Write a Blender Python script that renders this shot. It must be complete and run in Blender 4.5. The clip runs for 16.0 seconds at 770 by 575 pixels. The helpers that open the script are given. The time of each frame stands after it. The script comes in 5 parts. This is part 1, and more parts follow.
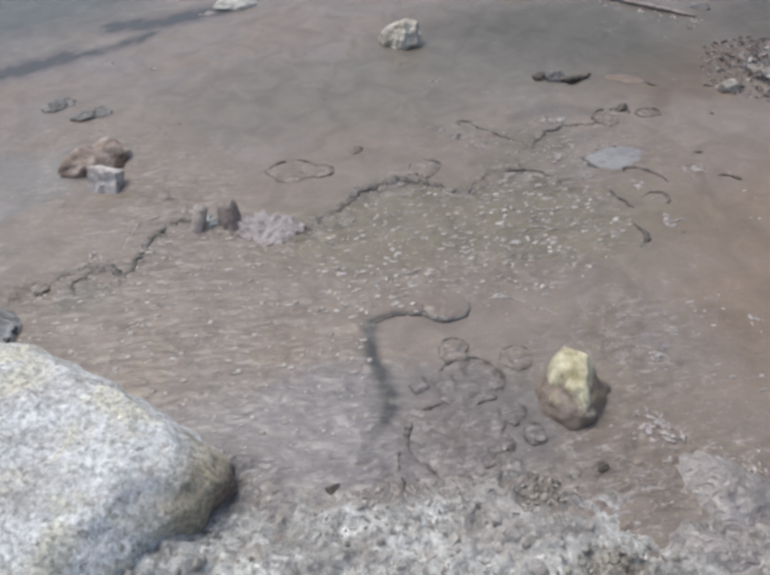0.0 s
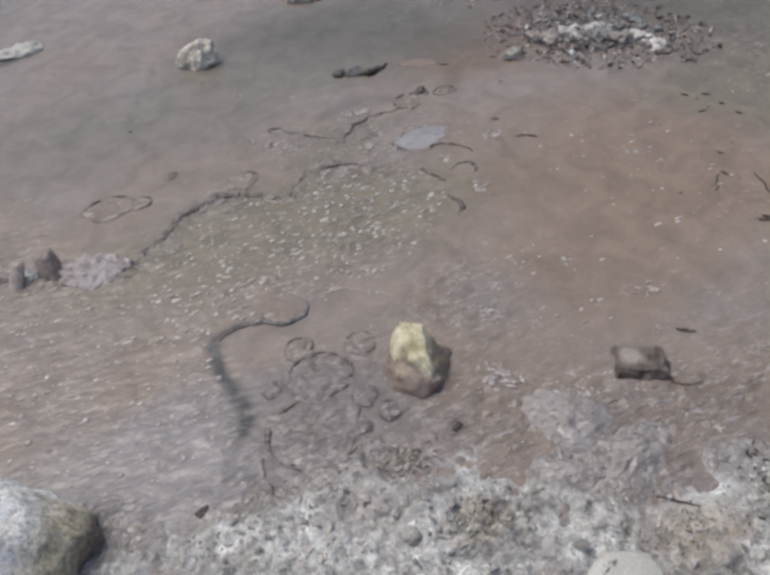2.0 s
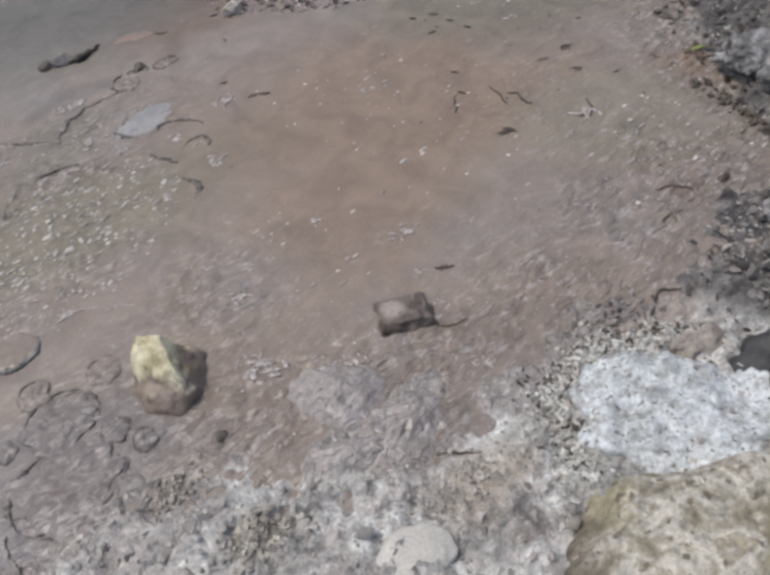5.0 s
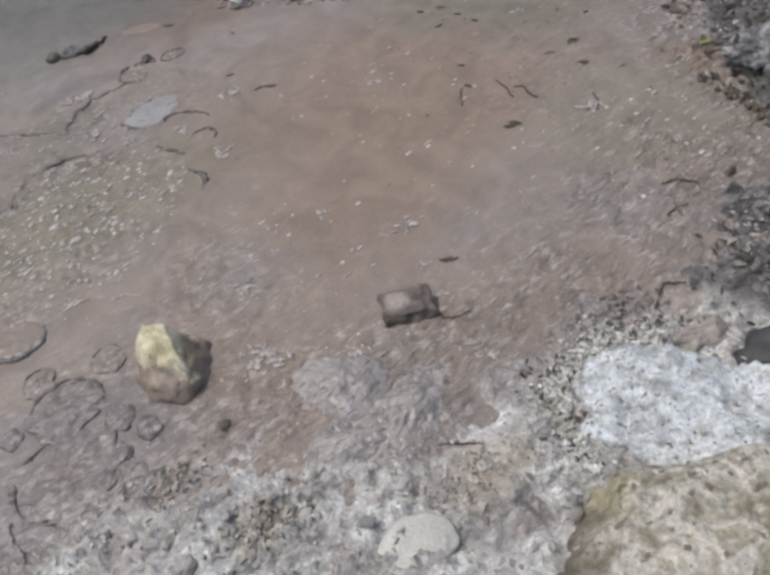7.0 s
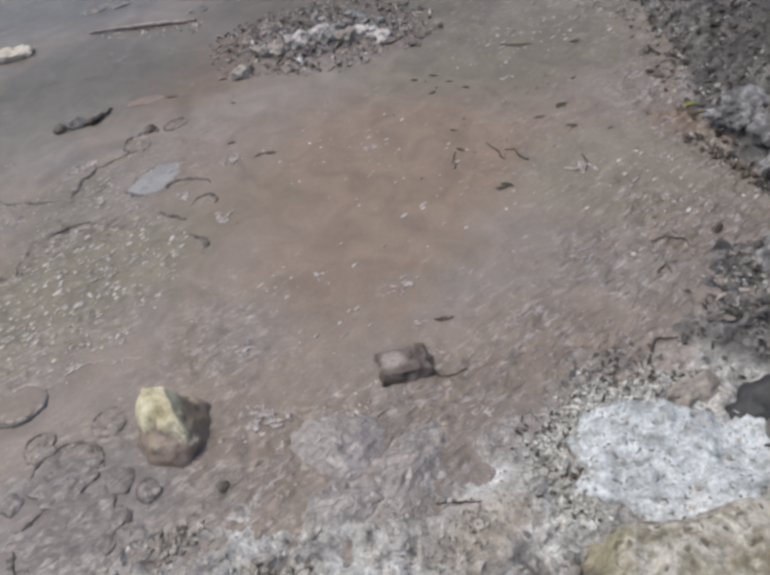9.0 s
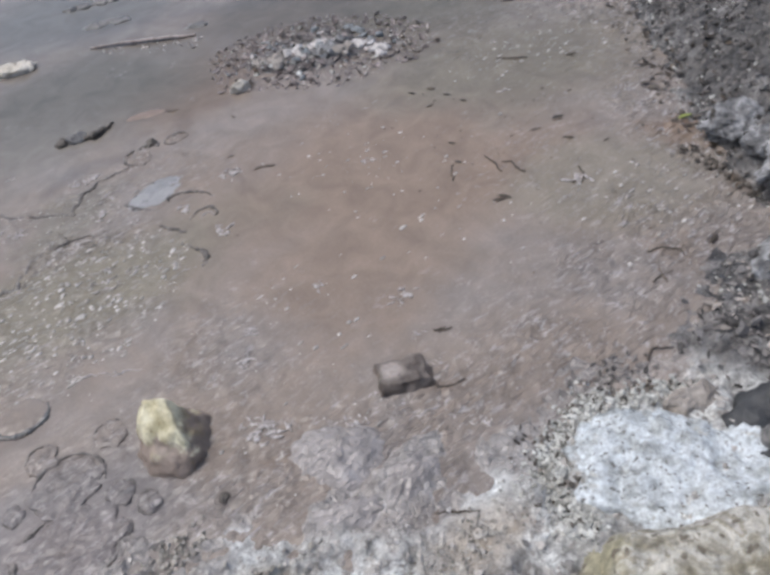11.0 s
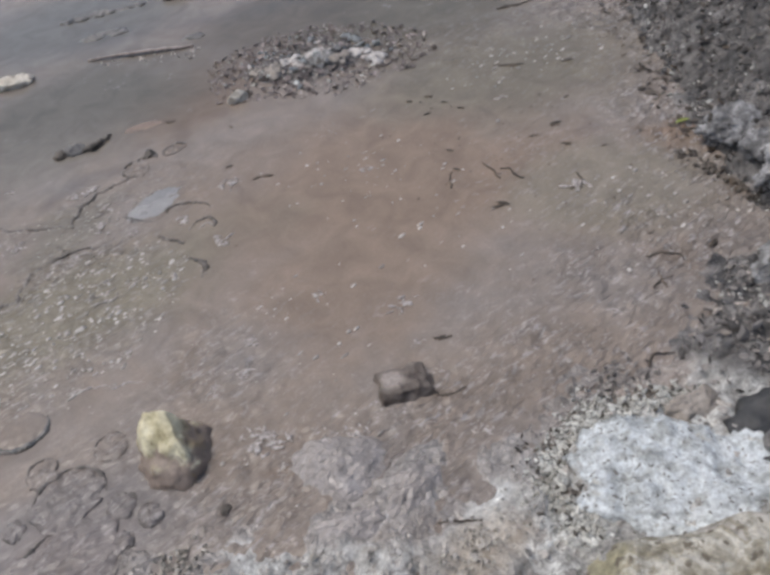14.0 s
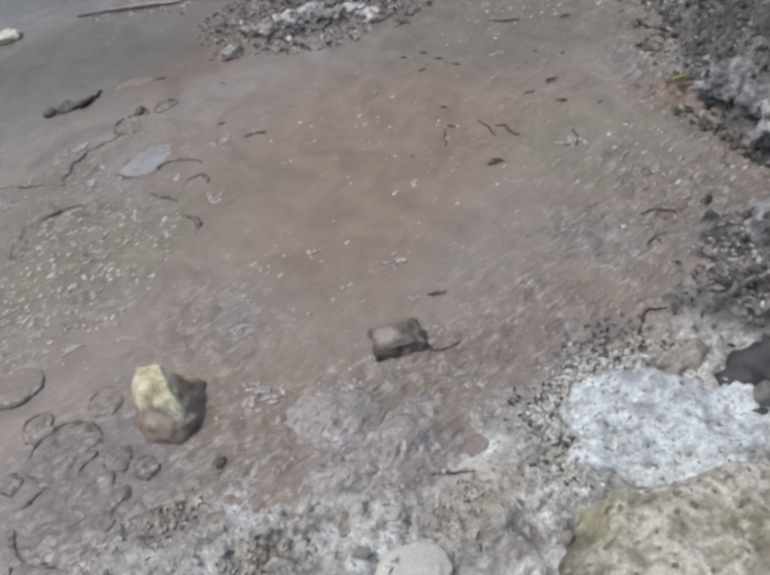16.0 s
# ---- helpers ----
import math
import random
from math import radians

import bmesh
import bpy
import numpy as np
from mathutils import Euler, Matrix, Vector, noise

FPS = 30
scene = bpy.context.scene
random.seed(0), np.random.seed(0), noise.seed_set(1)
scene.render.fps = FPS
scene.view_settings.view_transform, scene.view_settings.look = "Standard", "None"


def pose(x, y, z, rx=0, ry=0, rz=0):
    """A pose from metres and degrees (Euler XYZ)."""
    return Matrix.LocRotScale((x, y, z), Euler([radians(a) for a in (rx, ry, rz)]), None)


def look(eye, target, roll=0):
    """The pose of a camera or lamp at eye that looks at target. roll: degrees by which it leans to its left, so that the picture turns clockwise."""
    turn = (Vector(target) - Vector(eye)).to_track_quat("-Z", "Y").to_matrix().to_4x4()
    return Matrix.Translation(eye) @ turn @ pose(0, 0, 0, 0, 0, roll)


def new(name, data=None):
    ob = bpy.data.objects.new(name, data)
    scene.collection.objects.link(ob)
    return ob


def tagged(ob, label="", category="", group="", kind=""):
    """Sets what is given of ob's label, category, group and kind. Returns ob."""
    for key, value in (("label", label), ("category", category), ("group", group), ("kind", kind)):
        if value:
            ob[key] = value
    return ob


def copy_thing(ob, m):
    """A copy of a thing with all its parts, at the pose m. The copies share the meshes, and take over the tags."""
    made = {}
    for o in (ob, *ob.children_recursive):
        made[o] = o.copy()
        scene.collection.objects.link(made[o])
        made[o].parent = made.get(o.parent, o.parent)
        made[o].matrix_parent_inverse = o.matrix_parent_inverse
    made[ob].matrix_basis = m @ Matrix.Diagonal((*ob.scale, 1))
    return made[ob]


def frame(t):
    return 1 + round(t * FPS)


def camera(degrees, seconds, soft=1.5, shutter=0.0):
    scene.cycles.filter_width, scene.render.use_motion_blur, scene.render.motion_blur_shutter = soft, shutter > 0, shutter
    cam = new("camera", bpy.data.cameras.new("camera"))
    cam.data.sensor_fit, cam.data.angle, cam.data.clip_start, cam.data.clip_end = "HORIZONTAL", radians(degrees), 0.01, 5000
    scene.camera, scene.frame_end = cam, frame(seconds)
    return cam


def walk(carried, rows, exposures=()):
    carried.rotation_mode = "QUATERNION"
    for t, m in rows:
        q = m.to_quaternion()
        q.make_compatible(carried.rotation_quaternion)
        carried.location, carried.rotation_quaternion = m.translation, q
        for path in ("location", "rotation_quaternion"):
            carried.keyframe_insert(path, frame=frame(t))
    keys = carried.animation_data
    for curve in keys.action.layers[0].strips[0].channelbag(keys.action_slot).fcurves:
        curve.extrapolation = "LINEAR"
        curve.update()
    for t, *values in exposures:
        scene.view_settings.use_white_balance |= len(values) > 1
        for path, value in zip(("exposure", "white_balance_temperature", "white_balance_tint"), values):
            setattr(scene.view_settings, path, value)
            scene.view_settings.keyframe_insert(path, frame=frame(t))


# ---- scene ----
cam = camera(54.0, 16.0, soft=3.4)
PATH = [
    (0, (0.002, 0.028, 1.378), (-0.024, 1.492, 0.016), -5.5),
    (0.5, (0.009, 0.03, 1.377), (0.003, 1.489, 0.009), -6.1),
    (1, (0.018, 0.019, 1.378), (0.068, 1.475, 0.007), -6.6),
    (1.5, (0.038, -0.007, 1.372), (0.179, 1.442, 0.001), -7.9),
    (2, (0.089, -0.033, 1.368), (0.396, 1.39, -0.002), -8.6),
    (2.5, (0.177, -0.029, 1.347), (0.509, 1.413, 0.002), -10.4),
    (3, (0.276, -0.023, 1.326), (0.664, 1.406, -0.018), -11.5),
    (3.5, (0.338, -0.013, 1.296), (0.827, 1.327, -0.106), -10.7),
    (4, (0.355, -0.005, 1.288), (0.944, 1.251, -0.153), -11.9),
    (4.5, (0.363, 0.0, 1.278), (0.997, 1.204, -0.188), -11.4),
    (4.7, (0.366, 0.0, 1.251), (0.977, 1.193, -0.233), -12.0),
    (6.8, (0.363, -0.011, 1.235), (0.942, 1.179, -0.264), -12.6),
    (7, (0.362, -0.011, 1.239), (0.946, 1.185, -0.255), -12.4),
    (7.5, (0.366, -0.017, 1.245), (0.973, 1.207, -0.216), -12.6),
    (8, (0.366, -0.028, 1.25), (0.994, 1.23, -0.173), -12.8),
    (8.5, (0.368, -0.035, 1.258), (1.018, 1.245, -0.134), -12.7),
    (9, (0.368, -0.039, 1.26), (1.022, 1.246, -0.126), -12.6),
    (11.5, (0.365, -0.052, 1.272), (1.037, 1.249, -0.091), -12.7),
    (12, (0.366, -0.045, 1.267), (1.037, 1.248, -0.103), -12.6),
    (12.5, (0.365, -0.044, 1.268), (1.036, 1.248, -0.103), -12.6),
    (13, (0.366, -0.047, 1.27), (1.038, 1.255, -0.092), -12.8),
    (13.5, (0.367, -0.049, 1.27), (1.041, 1.257, -0.087), -13.2),
    (14, (0.371, -0.049, 1.271), (1.047, 1.261, -0.08), -13.4),
    (14.5, (0.369, -0.051, 1.274), (1.045, 1.262, -0.074), -13.5),
    (15, (0.365, -0.056, 1.273), (1.056, 1.253, -0.072), -13.3),
    (15.5, (0.361, -0.059, 1.267), (1.034, 1.225, -0.111), -13.4),
    (16, (0.361, -0.058, 1.256), (1.002, 1.197, -0.163), -13.5),
]
EXPOSURES = [
    (0, -0.07, 6420, 8), (0.5, -0.13, 6440, 8), (1, -0.17, 6450, 9), (2, -0.18, 6500, 10), (3, -0.16, 6520, 10), (4.5, -0.10, 6530, 10), (7.5, -0.10, 6530, 10), (9, -0.09, 6530, 10),
    (10.3, -0.04, 6350, 10), (11.5, 0.08, 6190, 10), (12, -0.06, 6330, 9), (12.5, -0.17, 6420, 8), (13.5, -0.10, 6400, 9), (14, -0.16, 6470, 10), (15, -0.14, 6520, 10), (16, -0.07, 6360, 8)]
walk(cam, [(t, look(eye, target, roll)) for t, eye, target, roll in PATH], EXPOSURES)

# ---- light ----
world = bpy.data.worlds.new("overcast_sky")
scene.world = world
world.use_nodes = True
wn = world.node_tree.nodes
sky = wn.new("ShaderNodeTexSky")
sky.sky_type = "NISHITA"
sky.sun_disc = False
sky.sun_elevation = radians(66)
sky.sun_rotation = radians(-46)
sky.air_density, sky.dust_density, sky.ozone_density = 1.0, 4.0, 1.0
wn["Background"].inputs["Strength"].default_value = 0.14
world.node_tree.links.new(sky.outputs["Color"], wn["Background"].inputs["Color"])
sun = new("sun", bpy.data.lights.new("sun", "SUN"))
sun.data.energy, sun.data.angle, sun.data.color = 2.0, radians(38), (1.0, 0.965, 0.91)
sun.matrix_world = look((-1.6, 1.5, 5.0), (0, 0, 0))


# ---- materials ----
def rgba(c):
    return (c[0], c[1], c[2], 1.0)


def ramp_node(nt, stops):
    node = nt.nodes.new("ShaderNodeValToRGB")
    els = node.color_ramp.elements
    while len(els) > 1:
        els.remove(els[-1])
    els[0].position, els[0].color = stops[0][0], rgba(stops[0][1])
    for p, c in stops[1:]:
        e = els.new(p)
        e.color = rgba(c)
    return node


def noise_node(nt, vec, scale, detail=4.0, rough=0.55, distortion=0.0):
    node = nt.nodes.new("ShaderNodeTexNoise")
    node.inputs["Scale"].default_value = scale
    node.inputs["Detail"].default_value = detail
    node.inputs["Roughness"].default_value = rough
    node.inputs["Distortion"].default_value = distortion
    nt.links.new(vec, node.inputs["Vector"])
    return node


def mix_node(nt, a, b, fac, mode="MIX"):
    node = nt.nodes.new("ShaderNodeMix")
    node.data_type, node.blend_type = "RGBA", mode
    for value, sock in ((fac, node.inputs[0]), (a, node.inputs[6]), (b, node.inputs[7])):
        if isinstance(value, bpy.types.NodeSocket):
            nt.links.new(value, sock)
        elif isinstance(value, tuple):
            sock.default_value = rgba(value)
        else:
            sock.default_value = value
    return node.outputs[2]


def math_node(nt, op, a, b=0.0, clamp=False):
    node = nt.nodes.new("ShaderNodeMath")
    node.operation, node.use_clamp = op, clamp
    for n, value in enumerate((a, b)):
        if isinstance(value, bpy.types.NodeSocket):
            nt.links.new(value, node.inputs[n])
        else:
            node.inputs[n].default_value = value
    return node.outputs[0]


def step_node(nt, value, low, high):
    node = nt.nodes.new("ShaderNodeMapRange")
    node.interpolation_type = "SMOOTHSTEP"
    node.inputs["From Min"].default_value, node.inputs["From Max"].default_value = low, high
    nt.links.new(value, node.inputs["Value"])
    return node.outputs["Result"]


def crease_node(nt, vec, scale, width=0.05, detail=2.0, curl=1.2):
    """1 on thin curling creases, 0 between them."""
    n = noise_node(nt, vec, scale, detail, 0.55, curl)
    gap = math_node(nt, "ABSOLUTE", math_node(nt, "SUBTRACT", n.outputs["Fac"], 0.5))
    return step_node(nt, gap, width, 0.0)


def start_material(name, coords="Object"):
    m = bpy.data.materials.new(name)
    m.use_nodes = True
    nt = m.node_tree
    if coords == "World":
        vec = nt.nodes.new("ShaderNodeNewGeometry").outputs["Position"]
    else:
        vec = nt.nodes.new("ShaderNodeTexCoord").outputs["Object"]
    return m, nt, nt.nodes["Principled BSDF"], vec


def surface(name, stops, scale, rough=0.8, grain=180.0, grain_amount=0.35, bump=0.3, bump_scale=60.0, specks=None, stain=None,
            vary=0.0, island=False, coords="Object", sheen_scale=8.0, rough_span=0.15, patches=(), tide=None, bump_detail=6.0):
    """Colours that drift over the surface, a fine grain, dark specks, stains with a shape of their own, patches of tone
    set by place, and relief.
    """
    m, nt, bsdf, vec = start_material(name, coords)
    big = noise_node(nt, vec, scale, 5.0, 0.6, 0.4)
    ramp = ramp_node(nt, stops)
    nt.links.new(big.outputs["Fac"], ramp.inputs["Fac"])
    colour = ramp.outputs["Color"]
    if stain:
        tone, s_scale, low, high = stain
        blot = noise_node(nt, vec, s_scale, 4.0, 0.65, 1.0)
        colour = mix_node(nt, colour, tone, step_node(nt, blot.outputs["Fac"], low, high))
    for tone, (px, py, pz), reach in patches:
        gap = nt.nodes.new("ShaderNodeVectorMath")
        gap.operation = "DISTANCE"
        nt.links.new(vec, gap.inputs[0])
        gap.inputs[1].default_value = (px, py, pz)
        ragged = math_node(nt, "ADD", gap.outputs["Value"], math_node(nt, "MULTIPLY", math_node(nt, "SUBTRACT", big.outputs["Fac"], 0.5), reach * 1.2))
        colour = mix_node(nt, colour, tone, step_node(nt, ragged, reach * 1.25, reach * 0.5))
    if tide:
        tone, level, reach = tide
        parts = nt.nodes.new("ShaderNodeSeparateXYZ")
        nt.links.new(vec, parts.inputs[0])
        lap = noise_node(nt, vec, 24.0, 4.0, 0.65, 0.6)
        ragged = math_node(nt, "ADD", parts.outputs["Z"], math_node(nt, "MULTIPLY", math_node(nt, "SUBTRACT", lap.outputs["Fac"], 0.5), reach * 2.6))
        colour = mix_node(nt, colour, tone, step_node(nt, ragged, level + reach * 0.3, level - reach * 0.3))
    fine = noise_node(nt, vec, grain, 3.0, 0.7)
    light = ramp_node(nt, [(0.25, (1 - grain_amount,) * 3), (0.75, (1 + grain_amount,) * 3)])
    nt.links.new(fine.outputs["Fac"], light.inputs["Fac"])
    colour = mix_node(nt, colour, light.outputs["Color"], 1.0, "MULTIPLY")
    if specks:
        tone, k_scale, low, high = specks
        dots = noise_node(nt, vec, k_scale, 2.0, 0.5)
        colour = mix_node(nt, colour, tone, step_node(nt, dots.outputs["Fac"], low, high))
    if vary:
        rnd = nt.nodes.new("ShaderNodeNewGeometry").outputs["Random Per Island"] if island else nt.nodes.new("ShaderNodeObjectInfo").outputs["Random"]
        shade = ramp_node(nt, [(0.0, (1 - vary,) * 3), (1.0, (1 + vary,) * 3)])
        nt.links.new(rnd, shade.inputs["Fac"])
        colour = mix_node(nt, colour, shade.outputs["Color"], 1.0, "MULTIPLY")
    nt.links.new(colour, bsdf.inputs["Base Color"])
    wet = noise_node(nt, vec, sheen_scale, 3.0)
    spread = nt.nodes.new("ShaderNodeMapRange")
    spread.inputs["From Min"].default_value, spread.inputs["From Max"].default_value = 0.3, 0.7
    spread.inputs["To Min"].default_value, spread.inputs["To Max"].default_value = max(0.03, rough - rough_span), min(1.0, rough + rough_span)
    nt.links.new(wet.outputs["Fac"], spread.inputs["Value"])
    nt.links.new(spread.outputs["Result"], bsdf.inputs["Roughness"])
    relief = noise_node(nt, vec, bump_scale, bump_detail, 0.65)
    b = nt.nodes.new("ShaderNodeBump")
    b.inputs["Strength"].default_value, b.inputs["Distance"].default_value = bump, 0.01
    nt.links.new(relief.outputs["Fac"], b.inputs["Height"])
    nt.links.new(b.outputs["Normal"], bsdf.inputs["Normal"])
    return m


def creased(*given, press=0.6, pale=0.15, **more):
    """A surface with curling wrinkles pressed into it, with highlights painted pale along their crests."""
    m = surface(*given, **more)
    nt = m.node_tree
    pos = nt.nodes.new("ShaderNodeNewGeometry").outputs["Position"]
    run = nt.nodes.new("ShaderNodeMapping")
    run.inputs["Scale"].default_value = (0.5, 1.2, 1.0)
    nt.links.new(pos, run.inputs["Vector"])
    crease = crease_node(nt, run.outputs["Vector"], 36.0, 0.09)
    bsdf = nt.nodes["Principled BSDF"]
    colour = bsdf.inputs["Base Color"].links[0].from_socket
    nt.links.new(mix_node(nt, colour, (0.42, 0.39, 0.375), math_node(nt, "MULTIPLY", crease, pale)), bsdf.inputs["Base Color"])
    b = nt.nodes.new("ShaderNodeBump")
    b.inputs["Strength"].default_value, b.inputs["Distance"].default_value = press, 0.004
    nt.links.new(crease, b.inputs["Height"])
    nt.links.new(bsdf.inputs["Normal"].links[0].from_socket, b.inputs["Normal"])
    nt.links.new(b.outputs["Normal"], bsdf.inputs["Normal"])
    return m


def attribute_node(nt, name):
    node = nt.nodes.new("ShaderNodeAttribute")
    node.attribute_name = name
    return node.outputs["Fac"]


def ground_material():
    """Gritty grey mud, wet silt along the waterline, dark soil on the far side."""
    m, nt, bsdf, pos = start_material("mud_silt_and_soil", "World")
    silt, soil, clay = attribute_node(nt, "silt"), attribute_node(nt, "soil"), attribute_node(nt, "clay")
    big = noise_node(nt, pos, 6.0, 5.0, 0.62, 0.6)
    mud = ramp_node(nt, [(0.25, (0.25, 0.242, 0.23)), (0.42, (0.47, 0.465, 0.448)), (0.56, (0.74, 0.75, 0.73)), (0.66, (0.49, 0.482, 0.463)), (0.8, (0.345, 0.312, 0.285))])
    nt.links.new(big.outputs["Fac"], mud.inputs["Fac"])
    rust = noise_node(nt, pos, 3.2, 4.0, 0.65, 1.0)
    colour = mix_node(nt, mud.outputs["Color"], (0.28, 0.235, 0.185), step_node(nt, rust.outputs["Fac"], 0.57, 0.74))
    damp_stain = noise_node(nt, pos, 13.0, 5.0, 0.7, 0.8)
    colour = mix_node(nt, colour, (0.27, 0.222, 0.195), math_node(nt, "MULTIPLY", step_node(nt, damp_stain.outputs["Fac"], 0.54, 0.65), 0.6))
    mid = noise_node(nt, pos, 42.0, 4.0, 0.65, 0.5)
    lumps = ramp_node(nt, [(0.3, (0.28,) * 3), (0.43, (0.74,) * 3), (0.56, (1.08,) * 3), (0.68, (1.5,) * 3)])
    nt.links.new(mid.outputs["Fac"], lumps.inputs["Fac"])
    colour = mix_node(nt, colour, lumps.outputs["Color"], 0.85, "MULTIPLY")
    crack = math_node(nt, "MULTIPLY", crease_node(nt, pos, 26.0, 0.05, 4.0, 0.8), step_node(nt, rust.outputs["Fac"], 0.40, 0.55))
    colour = mix_node(nt, colour, (0.10, 0.092, 0.083), math_node(nt, "MULTIPLY", crack, 0.55))
    for x, y, rx, ry, tone in ((0.72, 0.50, 0.14, 0.10, (0.44, 0.375, 0.305)), (0.36, 0.665, 0.10, 0.07, (0.34, 0.30, 0.225)), (0.30, 0.86, 0.08, 0.05, (0.30, 0.275, 0.215)), (1.22, 0.55, 0.16, 0.08, (0.33, 0.25, 0.205))):
        colour = mix_node(nt, colour, tone, math_node(nt, "MULTIPLY", zone_node(nt, pos, x, y, rx, ry), 0.6))
    wet = noise_node(nt, pos, 16.0, 5.0, 0.65, 1.0)
    slick = ramp_node(nt, [(0.3, (0.20, 0.184, 0.172)), (0.44, (0.25, 0.226, 0.208)), (0.58, (0.295, 0.272, 0.254)), (0.72, (0.39, 0.37, 0.355))])
    nt.links.new(wet.outputs["Fac"], slick.inputs["Fac"])
    colour = mix_node(nt, colour, slick.outputs["Color"], silt)
    blue = ramp_node(nt, [(0.3, (0.21, 0.198, 0.19)), (0.46, (0.29, 0.272, 0.258)), (0.58, (0.338, 0.318, 0.302)), (0.72, (0.47, 0.447, 0.43))])
    nt.links.new(wet.outputs["Fac"], blue.inputs["Fac"])
    colour = mix_node(nt, colour, blue.outputs["Color"], clay)
    dark = noise_node(nt, pos, 14.0, 5.0, 0.65, 0.6)
    earth = ramp_node(nt, [(0.3, (0.028, 0.026, 0.026)), (0.45, (0.070, 0.067, 0.065)), (0.58, (0.155, 0.147, 0.141)), (0.75, (0.33, 0.32, 0.31))])
    nt.links.new(dark.outputs["Fac"], earth.inputs["Fac"])
    colour = mix_node(nt, colour, earth.outputs["Color"], soil)
    fine = noise_node(nt, pos, 220.0, 3.0, 0.7)
    light = ramp_node(nt, [(0.25, (0.75,) * 3), (0.75, (1.25,) * 3)])
    nt.links.new(fine.outputs["Fac"], light.inputs["Fac"])
    colour = mix_node(nt, colour, light.outputs["Color"], 1.0, "MULTIPLY")
    nt.links.new(colour, bsdf.inputs["Base Color"])
    rough = nt.nodes.new("ShaderNodeMapRange")
    rough.inputs["To Min"].default_value, rough.inputs["To Max"].default_value = 0.44, 0.12
    nt.links.new(silt, rough.inputs["Value"])
    nt.links.new(rough.outputs["Result"], bsdf.inputs["Roughness"])
    relief = noise_node(nt, pos, 90.0, 6.0, 0.65)
    b = nt.nodes.new("ShaderNodeBump")
    b.inputs["Strength"].default_value, b.inputs["Distance"].default_value = 0.9, 0.014
    wrinkle = math_node(nt, "MULTIPLY", crease_node(nt, pos, 40.0, 0.06), math_node(nt, "MULTIPLY", math_node(nt, "MAXIMUM", silt, clay), 0.2))
    damp = math_node(nt, "MAXIMUM", silt, clay)
    swell = noise_node(nt, pos, 40.0, 1.2, 0.5, 0.4)
    rough_part = math_node(nt, "MULTIPLY", relief.outputs["Fac"], math_node(nt, "SUBTRACT", 1.0, damp))
    height = math_node(nt, "ADD", rough_part, math_node(nt, "MULTIPLY", swell.outputs["Fac"], math_node(nt, "MULTIPLY", damp, 1.6)))
    nt.links.new(math_node(nt, "ADD", height, wrinkle), b.inputs["Height"])
    nt.links.new(b.outputs["Normal"], bsdf.inputs["Normal"])
    return m


def zone_node(nt, vec, x, y, rx, ry, turn=0.0):
    """1 in the middle of a wide patch at (x, y), falling to 0 at its uneven rim."""
    shift = nt.nodes.new("ShaderNodeMapping")
    shift.vector_type = "TEXTURE"
    shift.inputs["Location"].default_value = (x, y, 0)
    shift.inputs["Rotation"].default_value = (0, 0, radians(turn))
    shift.inputs["Scale"].default_value = (rx, ry, 1)
    nt.links.new(vec, shift.inputs["Vector"])
    size = nt.nodes.new("ShaderNodeVectorMath")
    size.operation = "LENGTH"
    nt.links.new(shift.outputs["Vector"], size.inputs[0])
    return step_node(nt, size.outputs["Value"], 1.0, 0.35)


